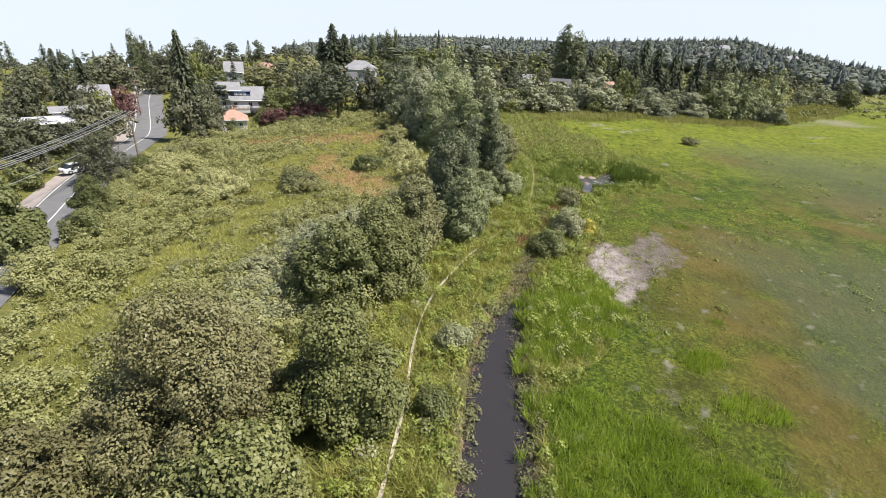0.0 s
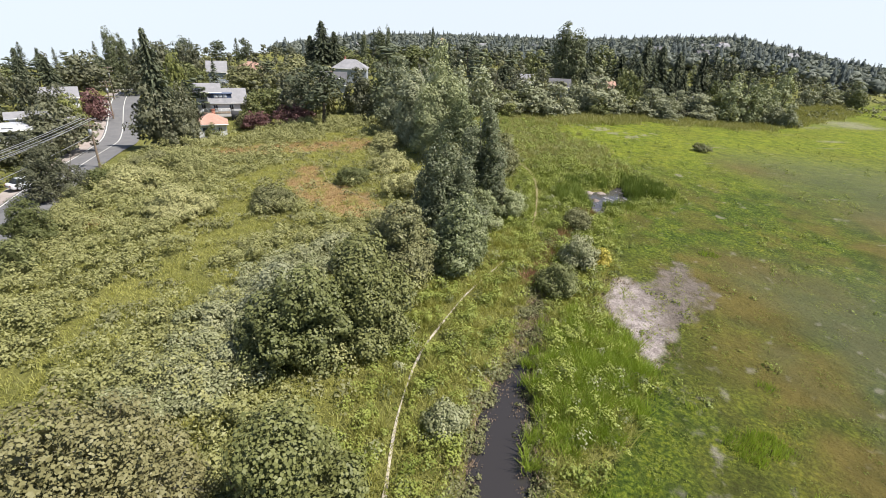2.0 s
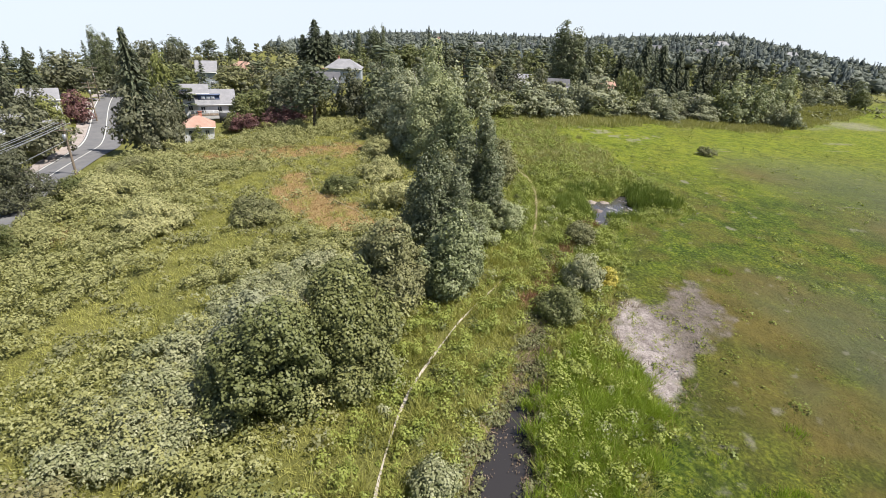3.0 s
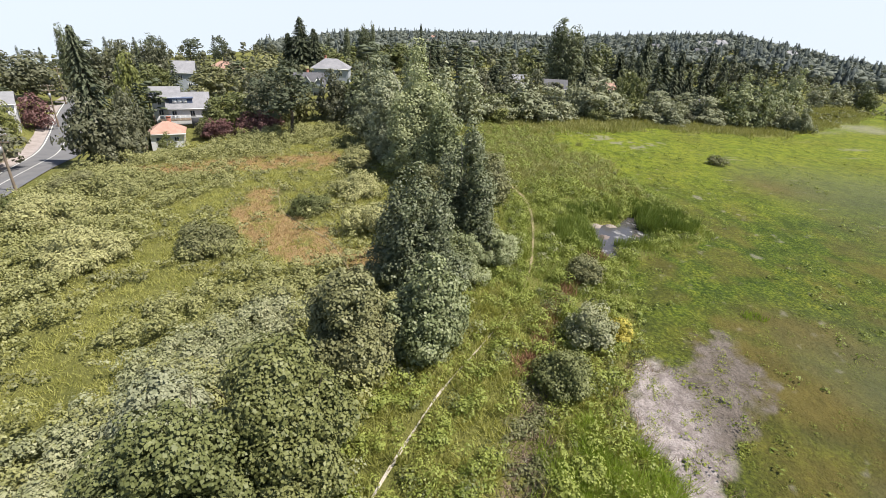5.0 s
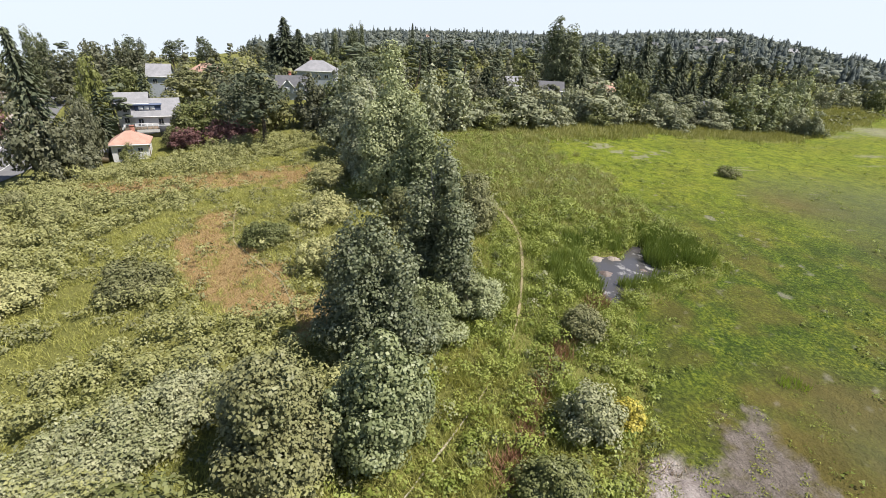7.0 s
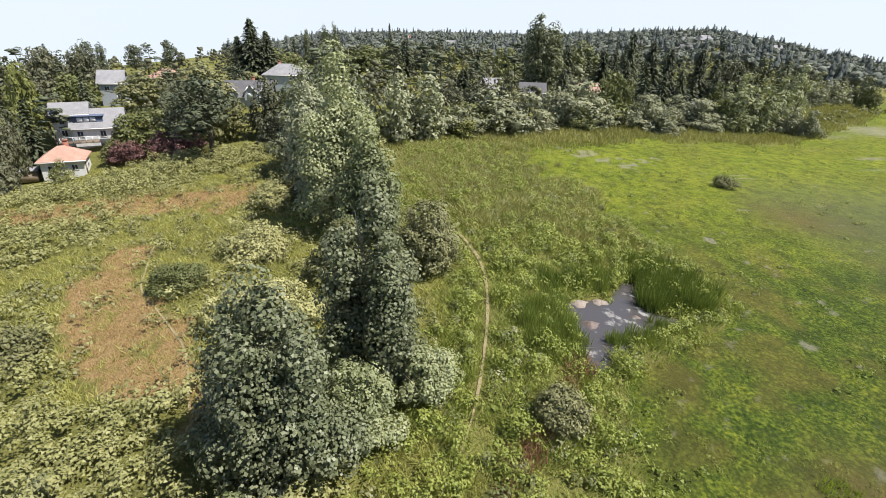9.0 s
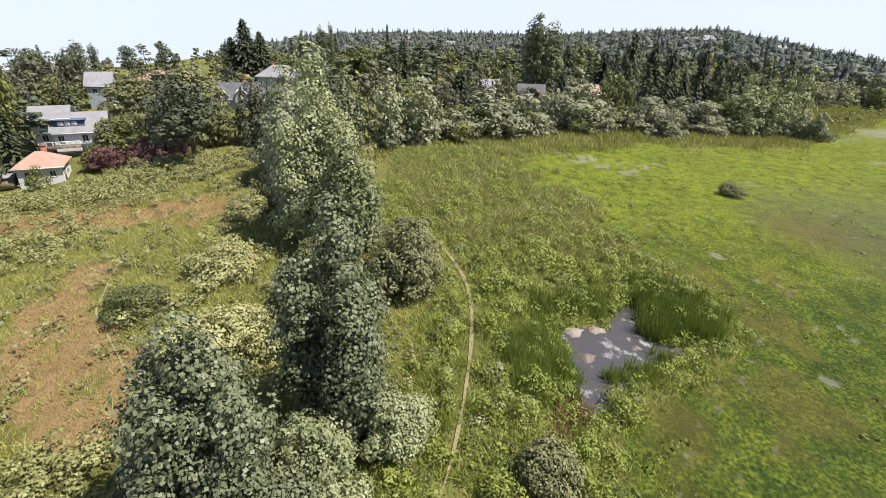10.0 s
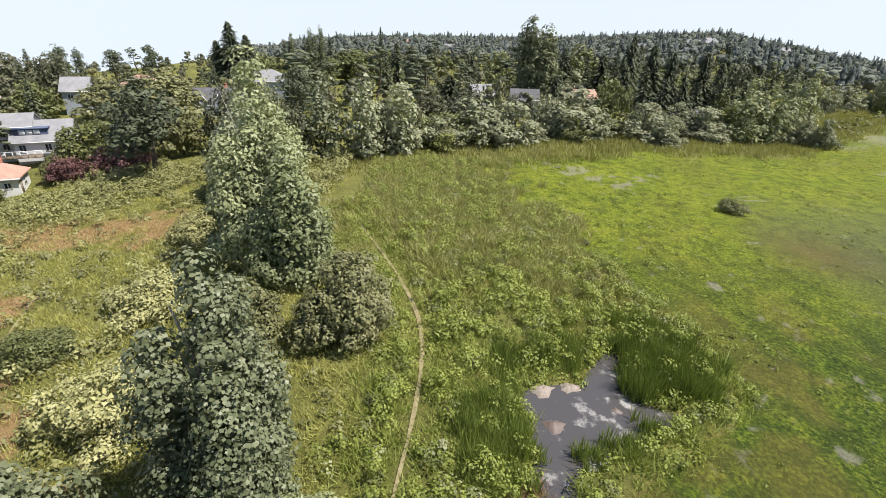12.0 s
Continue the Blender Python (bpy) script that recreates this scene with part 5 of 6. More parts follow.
for u in np.linspace(-4.9, 0.9, 7):
    shell("baluster", [block((u - 0.05, -1.25, 1.05), (u + 0.05, -1.15, 2.0))], TRIM, deck)
shell("handrail", [block((-5.0, -1.27, 2.0), (1.0, -1.13, 2.08))], TRIM, deck)
shed = thing("lean_to", -56.6, 113.6, -5.3, "low shed with a weathered grey roof beside the cottage", "shed", "", 30)
shell("wall", [block((-1.9, -1.2, 0), (1.9, 1.2, 1.7))], WOOD, shed)
shell("roof", [block((-2.1, -1.4, 1.7), (2.1, 1.4, 1.85))], GREY_ROOF, shed)
house("grey_house", -73.4, 171, 20, 5.4, 7.5, 5.6, 2.6, BLUEGREY, GREY_ROOF, "blue-grey two-storey house half hidden by trees", "gable", [("front", -1, 4.2, 1.2, 1.2), ("right", -1.5, 4.2, 1.3, 1.2), ("right", 1.5, 4.0, 1.2, 1.2), ("front", 1.4, 2, 1.2, 1.2)])
gabled = house("gabled_house", -37.0, 166, 12, 11.0, 9.0, 4.2, 3.0, BLUEGREY, DARK_ROOF, "grey shingled house with white-trimmed front gables", "gable", two(11, 2.0), chimney=(1.0, 1.0), z=float(land(-37.0, 166)) - 1.5)
for u, s in ((-3.6, 1.0), (0.6, 1.15), (3.9, 0.9)):
    yy = -4.9
    g1 = piece("front_gable", wall_mesh(2.4 * s, 3.0, 1.2, 1.5 * s, 0.6, "gable", BLUEGREY), gabled)
    g1.matrix_basis = pose(u, yy + 1.2, 3.8, 0, 0, 90)
    g2 = piece("gable_roof", roof_mesh(3.0, 2.4 * s, 1.22, 1.5 * s, 0.25, 0.14, "gable", DARK_ROOF), g1)
    for sgn in (-1, 1):
        ang = math.atan2(1.5 * s, 1.2 * s)
        b = shell("bargeboard", [block((-0.06, -0.02, -0.08), (0.06, 1.45 * s * 1.25, 0.14))], TRIM, g1)
        b.matrix_basis = pose(-1.8, sgn * 1.45 * s, 0.98, 0, 0, 0) @ pose(0, 0, 0, math.degrees(ang), 0, 0) if sgn < 0 else pose(-1.8, 1.45 * s, 0.98, 0, 0, 180) @ pose(0, 0, 0, math.degrees(ang), 0, 0)
    shell("gable_window", [block((-1.26, -0.5 * s, 0.1), (-1.18, 0.5 * s, 1.1))], TRIM, g1).matrix_basis = pose(-0.3, 0, 0)
house("pale_house", -72.8, 198.5, -10, 9, 7, 3.6, 2.2, BEIGE, RED_ROOF, "beige house with a terracotta roof among trees", "hip", two(9, 2.2))
house("roof_house", -35.5, 196, 5, 12, 9, 5.0, 2.6, BLUEGREY, GREY_ROOF, "large house with a broad grey hip roof among trees", "hip", two(12, 3.2), chimney=(-2, 1))
modern = house("modern_house", -74.6, 87.0, 40, 10.5, 6.5, 3.4, 0.5, WHITE, METAL_ROOF, "white modern house with a pale flat metal roof", "gable", [("right", -1.4, 3.0, 1.2, 2.0), ("right", 1.3, 3.0, 1.6, 1.4), ("front", 2.5, 3.1, 1.6, 1.4), ("front", -1.5, 3.1, 2.0, 1.4)], over=0.7, z=-2.4, foot=3.0)
tower = house("modern_house_wing", -72.6, 93.0, 40, 5.0, 4.6, 4.6, 0.5, WHITE, GREY_ROOF, "taller white wing with a low grey roof", "gable", [("right", 0, 3.9, 1.4, 1.7), ("front", 0.6, 3.9, 1.2, 1.7)], over=0.6, z=-2.4, foot=3.0)
house("beige_house", -70.6, 96.5, 35, 5.5, 6.0, 3.2, 1.2, BEIGE, GREY_ROOF, "beige house with a grey roof behind street trees", "gable", two(6.5, 2.2) + two(6.5, 2.2, "right"))
house("grey_cottage", -83.5, 115.5, 35, 6.4, 5.6, 4.2, 1.6, WHITE, GREY_ROOF, "pale grey house beside the street", "gable", two(5.4, 2.4) + two(5.6, 2.4, "right"))
for hx_, hy_, tn, ww_, hh_, rf, wl, lb in ((24.9, 174, 10, 5.4, 4.4, GREY_ROOF, WHITE, "white house with a grey roof beyond the shore willows"), (36.2, 172.5, -8, 6.5, 3.8, DARK_ROOF, BLUEGREY, "house with a dark hip roof beyond the shore willows"),
                                           (54, 187, 4, 9, 2.9, RED_ROOF, BEIGE, "long low house with a reddish roof"), (67.5, 177, -6, 8, 3.2, GREY_ROOF, WHITE, "low white house beneath the firs"), (71.5, 159, 0, 7, 2.8, DARK_ROOF, WHITE, "white-trimmed house behind the marsh-edge trees")):
    house("house", hx_, hy_, tn, ww_, 7.0, hh_, 1.9, wl, rf, lb, "gable", two(ww_, hh_ - 1.6) + [("front", 0, hh_ - 1.6, 1.4, 1.2)])
rng = np.random.default_rng(77)
for k in range(18):
    az, rr = radians(rng.uniform(-16, 40)), rng.uniform(370, 500)
    hx_, hy_ = 5 + rr * math.sin(az), 25 + rr * math.cos(az)
    house("house", hx_, hy_, rng.uniform(-30, 30), rng.uniform(7, 10), 7, rng.uniform(4, 5.5), 1.8, (WHITE, BEIGE, BLUEGREY)[k % 3], (GREY_ROOF, DARK_ROOF, GREY_ROOF, RED_ROOF)[k % 4], "distant house with a pitched roof among trees", "gable", two(9, 3.2), group="distant houses")


def utility_pole(x, y, h, turn, label, lamp=False):
    ob = thing("utility_pole", x, y, float(land(x, y)), label, "utility pole", "", turn)
    piece("pole", cloth("pole", *tube_faces([(0, 0, -0.5), (0, 0, h * 0.5), (0.03, 0, h)], [0.17, 0.15, 0.11], 10), WOOD, True), ob)
    for z in (h - 0.35, h - 1.25):
        arm = shell("crossarm", [block((-1.1, -0.16, z - 0.06), (1.1, -0.06, z + 0.06))], WOOD, ob)
        for u in (-1.0, -0.45, 0.45, 1.0):
            shell("insulator", [block((u - 0.05, -0.16, z + 0.06), (u + 0.05, -0.06, z + 0.22))], STEEL, arm)
    piece("transformer", cloth("transformer", *tube_faces([(0, -0.35, h - 2.6), (0, -0.35, h - 2.55), (0, -0.35, h - 1.75), (0, -0.35, h - 1.7)], [0.05, 0.23, 0.23, 0.05], 12), STEEL, True), ob, "grey transformer can")
    return ob


def cable(a, b, sag, label):
    t = np.linspace(0, 1, 24)[:, None]
    p = np.array(a) * (1 - t) + np.array(b) * t - np.array((0, 0, 1.0)) * 4 * sag * t * (1 - t)
    tagged(new("power_line", cloth("power_line", *tube_faces(p, np.full(24, 0.038), 5), STEEL, True)), label, "cable", "overhead cables")


POLES = ((-52.7, 80.3, 7.6, 15), (-43.2, 28.0, 8.6, 15), (-77.5, 122.5, 8.6, 35), (-90, 143, 8.6, 35))
for q in POLES:
    utility_pole(*q, "weathered wooden utility pole with crossarms and transformer beside the street")
for (ax, ay, ah, _), (bx_, by_, bh, _) in ((POLES[1], POLES[0]),):
    za, zb = float(land(ax, ay)), float(land(bx_, by_))
    for off, drop in ((-1.0, 0.15), (-0.45, 0.15), (0.45, 0.15), (1.0, 0.15), (-0.9, 1.05), (0.0, 2.6)):
        cable((ax + off, ay, za + ah - drop), (bx_ + off, by_, zb + bh - drop), 0.9, "thin grey overhead cable sagging between poles")


def car(x, y, turn, paint, label):
    """A parked saloon: body, glasshouse, wheels, lights."""
    ob = thing("car", x, y, float(gz(x, y)) + 0.14, label, "car", "", turn)

    def hull(sections, name, mat, parent, lbl=""):
        v = np.array([(px_, sy_ * hw, zz) for px_, hw, zl, zh in sections for sy_, zz in ((-1, zl), (1, zl), (1, zh), (-1, zh))])
        n = len(sections)
        f = [(4 * i + j, 4 * i + (j + 1) % 4, 4 * i + 4 + (j + 1) % 4, 4 * i + 4 + j) for i in range(n - 1) for j in range(4)] + [(3, 2, 1, 0), (4 * n - 4, 4 * n - 3, 4 * n - 2, 4 * n - 1)]
        o = piece(name, cloth(name, v, f, mat), parent, lbl)
        mod = o.modifiers.new("round", "BEVEL")
        mod.width, mod.segments = 0.07, 2
        return o
    hull([(-2.25, 0.75, 0.4, 0.75), (-2.0, 0.86, 0.25, 0.92), (-0.9, 0.88, 0.22, 0.95), (1.0, 0.88, 0.22, 0.93), (1.9, 0.84, 0.25, 0.82), (2.25, 0.7, 0.4, 0.62)], "body", paint, ob)
    cab = hull([(-1.75, 0.7, 0.9, 0.95), (-1.2, 0.66, 0.9, 1.4), (0.2, 0.66, 0.9, 1.43), (1.0, 0.72, 0.88, 0.95)], "cabin", GLASS, ob, "dark tinted windows")
    shell("roof_panel", [block((-1.15, -0.62, 1.4), (0.15, 0.62, 1.46))], paint, ob)
    for wx_ in (-1.4, 1.4):
        for wy_ in (-0.8, 0.8):
            wheel = piece("wheel", cloth("wheel", *tube_faces([(wx_, wy_ - 0.1, 0.32), (wx_, wy_ - 0.09, 0.32), (wx_, wy_ + 0.09, 0.32), (wx_, wy_ + 0.1, 0.32)], [0.2, 0.32, 0.32, 0.2], 14), RUBBER, True), ob)
            piece("rim", cloth("rim", *tube_faces([(wx_, wy_ - 0.12, 0.32), (wx_, wy_ + 0.12, 0.32)], [0.19, 0.19], 12), STEEL, True), wheel)
    for sy_ in (-0.55, 0.55):
        shell("headlight", [block((2.12, sy_ - 0.16, 0.6), (2.26, sy_ + 0.16, 0.72))], TRIM, ob)
        shell("tail_light", [block((-2.26, sy_ - 0.16, 0.66), (-2.14, sy_ + 0.16, 0.8))], BRICK, ob)


car(-56.4, 70.8, 66, surface("silver_paint", (0.55, 0.56, 0.58), (0.7, 0.71, 0.73), 1, 20, 0.3, 0.5, 0.02), "silver saloon car parked on the street's shoulder")


# ---- trees of the town and the far shore ----
ASPECT = {"conifer": 4.8, "pine": 7.5, "poplar": 3.4, "birch": 6.0, "cottonwood": 6.0}


def stock(kind, seed, fine=True):
    """A tree 10 m high and as wide as its kind grows, to be copied at any size."""
    r = np.random.default_rng(seed)
    w = ASPECT.get(kind, 10.0)
    ob = thing("tree", 0, 0, -400, "", "")
    twigs = 3 if fine else 0
    if kind == "conifer":
        t = np.linspace(0, 1, 8)
        sway = r.normal(0, 0.1, 2)
        trunk = [(tube_faces(np.stack([sway[0] * np.sin(2 * t), sway[1] * np.sin(2 * t), 9.9 * t - 0.6], 1), 0.2 * (1 - 0.93 * t), 6), [])]
        faces = conifer_faces(w, 10, r, 32 if fine else 20, 12 if fine else 7, 0.04, 0.22 + 0.08 * r.random(), 6 if fine else 3, 0.34, 1.0 if fine else 1.7)
        leaf = "needle"
    else:
        if kind == "pine":
            lobes = [(0.3 * r.normal(), 0.3 * r.normal(), 9.4, 1.2, 1.2, 0.6)]
            for z in np.linspace(3.4, 9.0, 9):
                for _ in range(2):
                    a, q = r.uniform(0, 6.28), r.uniform(0.3, 1.0) * (3.0 - 0.22 * z)
                    s = r.uniform(0.9, 1.5)
                    lobes.append((q * np.cos(a), q * np.sin(a), z, s, s, r.uniform(0.35, 0.6)))
            lobes, leaf, trunk_n, n, big = np.array(lobes), "needle", 1, 1500, 0.34
        elif kind == "poplar":
            lobes = []
            for k, (top, off) in enumerate(((10.0, 0.0), (9.3, 0.62), (8.6, 0.7))):
                a = 2.1 * k + r.normal(0, 0.3)
                for z in np.linspace(0.6, top - 0.35, 15):
                    t = z / top
                    wide = 0.95 * min(1.0, 0.55 + 1.6 * t) * (1 - t) ** 0.42 * r.uniform(0.8, 1.2) + 0.1
                    lobes.append((off * np.cos(a) + r.normal(0, 0.12), off * np.sin(a) + r.normal(0, 0.12), z, wide, wide, 0.62))
            lobes, leaf, trunk_n, n, big = np.array(lobes), "poplar", 1, 5200, 0.24
        elif kind in ("birch", "cottonwood"):
            lobes, leaf, trunk_n, n, big = leader_lobes(w, 10, 8, r, 0.05), "birch" if kind == "birch" else "cottonwood", 2, 2100, 0.4
            lobes[:, 3:5] *= 1.15
        else:
            lobes, leaf, trunk_n, n, big = shrub_lobes(w, 10, 22, r, 0.12 if kind == "dusty" else 0.2), kind, 2, 2500, 0.54
        trunk = stem_parts(10, 0.24, lobes, r, trunk_n, 0.9, twigs)
        if fine:
            faces = slim(crown_faces(lobes, n // 7, 7, 0.9 * big, big, 0.8 * big, r, 0.25, each=14 if kind == "poplar" else 24))
        else:
            some = lobes[r.permutation(len(lobes))[:10]]
            inner = lump_faces(some * (1, 1, 1, 0.7, 0.7, 0.6), r, 0.25)
            faces = joined([inner, slim(crown_faces(lobes, 60, 7, 0.9 * big, 1.3 * big, 1.05 * big, r, 0.0))])
    add_stems(ob, trunk, BARK)
    piece("crown", cloth("crown", *faces, LEAF[leaf]), ob)
    return ob


WORDS = {"conifer": ("fir_tree", "tall dark green fir with drooping boughs"), "pine": ("pine_tree", "dark spreading pine with an open layered crown"), "poplar": ("poplar", "tall columnar dark green poplar"),
         "cottonwood": ("cottonwood", "tall cottonwood with silvery flickering leaves at the grove's end"), "birch": ("birch", "light grey-green birch at the marsh edge"), "dark": ("tree", "dense dark green broadleaf tree"), "green": ("tree", "fresh green broadleaf tree"), "olive": ("tree", "olive-green broadleaf tree with a wide crown"),
         "lime": ("tree", "bright yellow-green ornamental garden tree"), "purple": ("purple_plum", "purple-leaved ornamental plum tree"), "dusty": ("willow", "rounded grey-green willow on the shore")}
STOCK = {k: [stock(k, 500 + 17 * i + 3 * j) for j in range(n)] for i, (k, n) in enumerate((("conifer", 4), ("pine", 3), ("poplar", 3), ("birch", 3), ("cottonwood", 3), ("dark", 3), ("green", 3), ("olive", 2), ("lime", 2), ("purple", 2), ("dusty", 4)))}
DISTANT = {k: [stock(k, 900 + 17 * i + 3 * j, False) for j in range(n)] for i, (k, n) in enumerate((("conifer", 4), ("pine", 3), ("dark", 4), ("green", 4), ("olive", 3), ("dusty", 4), ("lime", 2)))}
TOWN = [
    ("conifer", -94.6, 120.4, 6.1, 11.6),
    ("dark", -92.2, 109.3, 8.2, 9.2),
    ("green", -106.6, 129.9, 8.4, 5.6),
    ("conifer", -90.4, 123.6, 8.2, 9.9),
    ("dark", -94.5, 139.2, 13.7, 11.2),
    ("poplar", -102.4, 164.0, 4.5, 17.5),
    ("poplar", -101.8, 166.8, 2.5, 15.2),
    ("poplar", -99.1, 166.1, 3.2, 15.9),
    ("dark", -89.1, 154.6, 13.2, 12.2),
    ("dark", -96.0, 179.4, 11.5, 12.6),
    ("pine", -103.9, 209.1, 9.3, 13.5),
    ("dark", -86.0, 184.5, 9.8, 12.5),
    ("dark", -67.7, 77.6, 5.1, 4.9),
    ("pine", -108.5, 225.5, 6.0, 11.8),
    ("pine", -99.2, 230.3, 10.1, 11.1),
    ("pine", -88.6, 235.2, 9.5, 12.0),
    ("dark", -103.8, 193.4, 13.8, 11.6),
    ("dark", -93.7, 187.9, 10.9, 12.1),
    ("green", -77.3, 162.6, 9.1, 9.0),
    ("dark", -51.2, 105.9, 5.5, 11.6),
    ("dark", -49.3, 100.0, 5.1, 8.5),
    ("green", -42.8, 126.5, 9.4, 7.5),
    ("olive", -60.5, 160.2, 13.4, 8.4),
    ("dark", -57.9, 172.2, 12.9, 8.4),
    ("olive", -44.0, 154.0, 15.5, 10.6),
    ("conifer", -46.8, 202.4, 15.5, 20.5), ("conifer", -42.5, 203.5, 13.0, 17.0), ("conifer", -51.5, 204.0, 12.0, 15.5),
    ("green", -41.7, 214.1, 17.2, 11.6),
    ("dark", -22.8, 149.2, 6.0, 5.2),
    ("green", -21.1, 133.6, 6.2, 3.5),
    ("poplar", -35.5, 225.6, 3.2, 16.9),
    ("poplar", -28.2, 226.9, 4.7, 18.0),
    ("poplar", -25.6, 227.3, 2.8, 18.6),
    ("green", -17.0, 233.3, 20.3, 11.5),
    ("green", -8.8, 228.9, 13.3, 10.6),
    ("conifer", -7.7, 259.0, 4.0, 19.1),
    ("conifer", 17.6, 168.5, 8.9, 10.2),
    ("dark", 14.2, 173.8, 8.2, 7.9),
    ("conifer", 28.3, 242.8, 6.6, 12.6),
    ("green", 34.8, 211.6, 10.6, 12.6),
    ("dark", 20.0, 161.2, 8.5, 8.9),
    ("dark", 26.6, 150.0, 6.1, 9.3),
    ("poplar", 38.0, 178.2, 7.5, 22.3),
    ("poplar", 42.4, 177.5, 7.5, 20.3),
    ("dusty", 13.9, 127.7, 8.4, 5.2),
    ("dusty", 20.8, 130.8, 12.3, 8.0),
    ("dusty", 27.2, 133.6, 10.5, 7.2),
    ("dusty", 34.7, 141.0, 7.1, 7.9),
    ("dusty", 40.0, 142.6, 13.7, 9.4),
    ("dusty", 45.6, 141.7, 8.4, 6.0),
    ("dusty", 54.7, 141.3, 8.8, 7.2),
    ("dusty", 58.0, 137.6, 6.6, 5.6),
    ("lime", 15.0, 124.5, 4.6, 3.7),
    ("green", 50.3, 147.5, 7.1, 12.3),
    ("conifer", 74.5, 205.6, 8.9, 22.5),
    ("conifer", 69.5, 175.3, 9.1, 20.5),
    ("conifer", 76.5, 179.8, 7.1, 18.5),
    ("conifer", 83.1, 176.4, 7.6, 19.1),
    ("conifer", 65.4, 203.7, 8.9, 15.8),
    ("conifer", 70.5, 158.2, 6.2, 14.0),
    ("dark", 88.6, 173.4, 9.8, 13.9),
    ("green", 76.9, 154.8, 5.6, 9.6),
    ("birch", 79.9, 148.3, 8.5, 12.8),
    ("birch", 84.2, 148.0, 6.9, 12.2),
    ("birch", 91.5, 152.7, 7.7, 12.6),
    ("birch", 103.2, 164.0, 7.1, 14.0),
    ("conifer", 98.6, 182.6, 6.9, 15.5),
    ("conifer", 95.6, 190.2, 8.0, 15.5),
    ("dusty", 70.4, 144.6, 6.8, 3.4),
    ("dark", 67.0, 148.8, 5.7, 3.1),
    ("dusty", 94.1, 143.4, 5.3, 5.9),
    ("dusty", 90.8, 145.9, 6.3, 6.2),
    ("dusty", 133.4, 195.1, 7.7, 7.3),
    ("dusty", 147.1, 203.5, 10.0, 7.4),
    ("dusty", 155.3, 203.2, 9.0, 9.2),
    ("green", 150.8, 193.9, 6.5, 7.2),
    ("green", 68.1, 234.4, 15.9, 14.7),
    ("dark", 41.8, 194.9, 9.4, 9.9),
    ("conifer", 61.2, 231.2, 8.9, 16.5),
    ("conifer", -1.9, 264.2, 10.3, 12.7),
    ("dark", -16.1, 173.0, 9.8, 8.5),
    ("dark", -64.5, 89.8, 9.5, 8.8), ("dark", -75.5, 99.0, 7.0, 10.0), ("lime", -76.0, 107.5, 5.2, 7.4), ("purple", -79.5, 120.0, 6.5, 7.2), ("lime", -66.0, 130.5, 7.0, 14.0),
    ("conifer", -50.2, 95.8, 8.6, 20.0), ("dark", -51.0, 94.5, 8.0, 10.8), ("dark", -47.4, 95.0, 7.0, 8.6), ("dark", -80.0, 110.5, 6.5, 7.5), ("dark", -69.5, 90.2, 5.0, 7.0), ("dark", -82.0, 93.0, 8.5, 9.0), ("green", -59.6, 74.5, 4.0, 2.6), ("dark", -63.5, 80.0, 6.0, 6.0), ("dark", -69.0, 71.5, 8.0, 6.0), ("dark", -73.5, 77.5, 8.0, 6.0),
    ("dark", -65.0, 62.5, 7.0, 6.0), ("dark", -61.5, 55.5, 6.5, 6.0), ("dark", -36.0, 128.5, 9.5, 9.0), ("olive", -28.0, 125.0, 8.5, 8.0), ("dark", -41.0, 136.0, 9.5, 9.0), ("dark", -21.0, 127.0, 8.5, 9.5), ("dark", -14.0, 126.0, 8.0, 10.5), ("green", -45.5, 124.0, 6.0, 6.0), ("dark", -63.5, 122.5, 6.0, 8.0), ("green", -20.0, 139.0, 7.0, 6.5), ("pine", -12.5, 140.0, 9.0, 12.0), ("dark", -61.5, 68.5, 6.5, 5.2), ("dark", -66.5, 76.5, 7.0, 5.6), ("green", -57.5, 62.5, 4.5, 4.0), ("pine", -25.5, 111.5, 14.0, 12.6), ("pine", -32.0, 119, 10.0, 11.0),
    ("purple", -43.5, 118.5, 4.1, 4.1), ("purple", -40.5, 117.5, 4.3, 3.8), ("purple", -36.2, 118.2, 4.6, 4.4), ("purple", -33.4, 118.0, 4.3, 4.2), ("purple", -31.0, 118.6, 4.1, 4.3), ("olive", -46.0, 119.5, 3.4, 3.6), ("green", -50.4, 113.0, 3.0, 3.6),
    ("cottonwood", -11.1, 116.5, 8.6, 13.4), ("cottonwood", -4.0, 121, 7.5, 13.0), ("cottonwood", 2.5, 120, 7.0, 12.6), ("cottonwood", 7.9, 122.5, 8.2, 13.4), ("dark", -7.5, 119, 7.0, 8.0), ("dark", 4.6, 124, 7.0, 8.0), ("dark", -16.5, 117.5, 7.0, 5.5), ("dark", 30, 158, 7, 6), ("conifer", 41, 160, 7, 12), ("dark", 47, 163, 9, 8), ("green", 56, 168, 9, 8), ("dark", 62, 163, 8, 8), ("conifer", 60, 170, 7, 15), ("conifer", 66, 160, 6, 13), ("dark", 20, 152, 8, 7), ("dark", 12, 146, 9, 8), ("olive", 27, 146, 8, 6),
]
town_rng = np.random.default_rng(9)
made = 0


def plant(kind, x, y, w, h, group="", pool=STOCK):
    global made
    base = pool[kind][made % len(pool[kind])]
    made += 1
    ob = copy_thing(base, pose(x, y, float(land(x, y)) - 0.15, town_rng.normal(0, 1.5), town_rng.normal(0, 1.5), town_rng.uniform(0, 360)) @ Matrix.Diagonal((w / ASPECT.get(kind, 10), w / ASPECT.get(kind, 10), h / 10, 1)))
    ob.name = WORDS[kind][0]
    return tagged(ob, WORDS[kind][1], "shrub" if h < 4 else "tree", group)


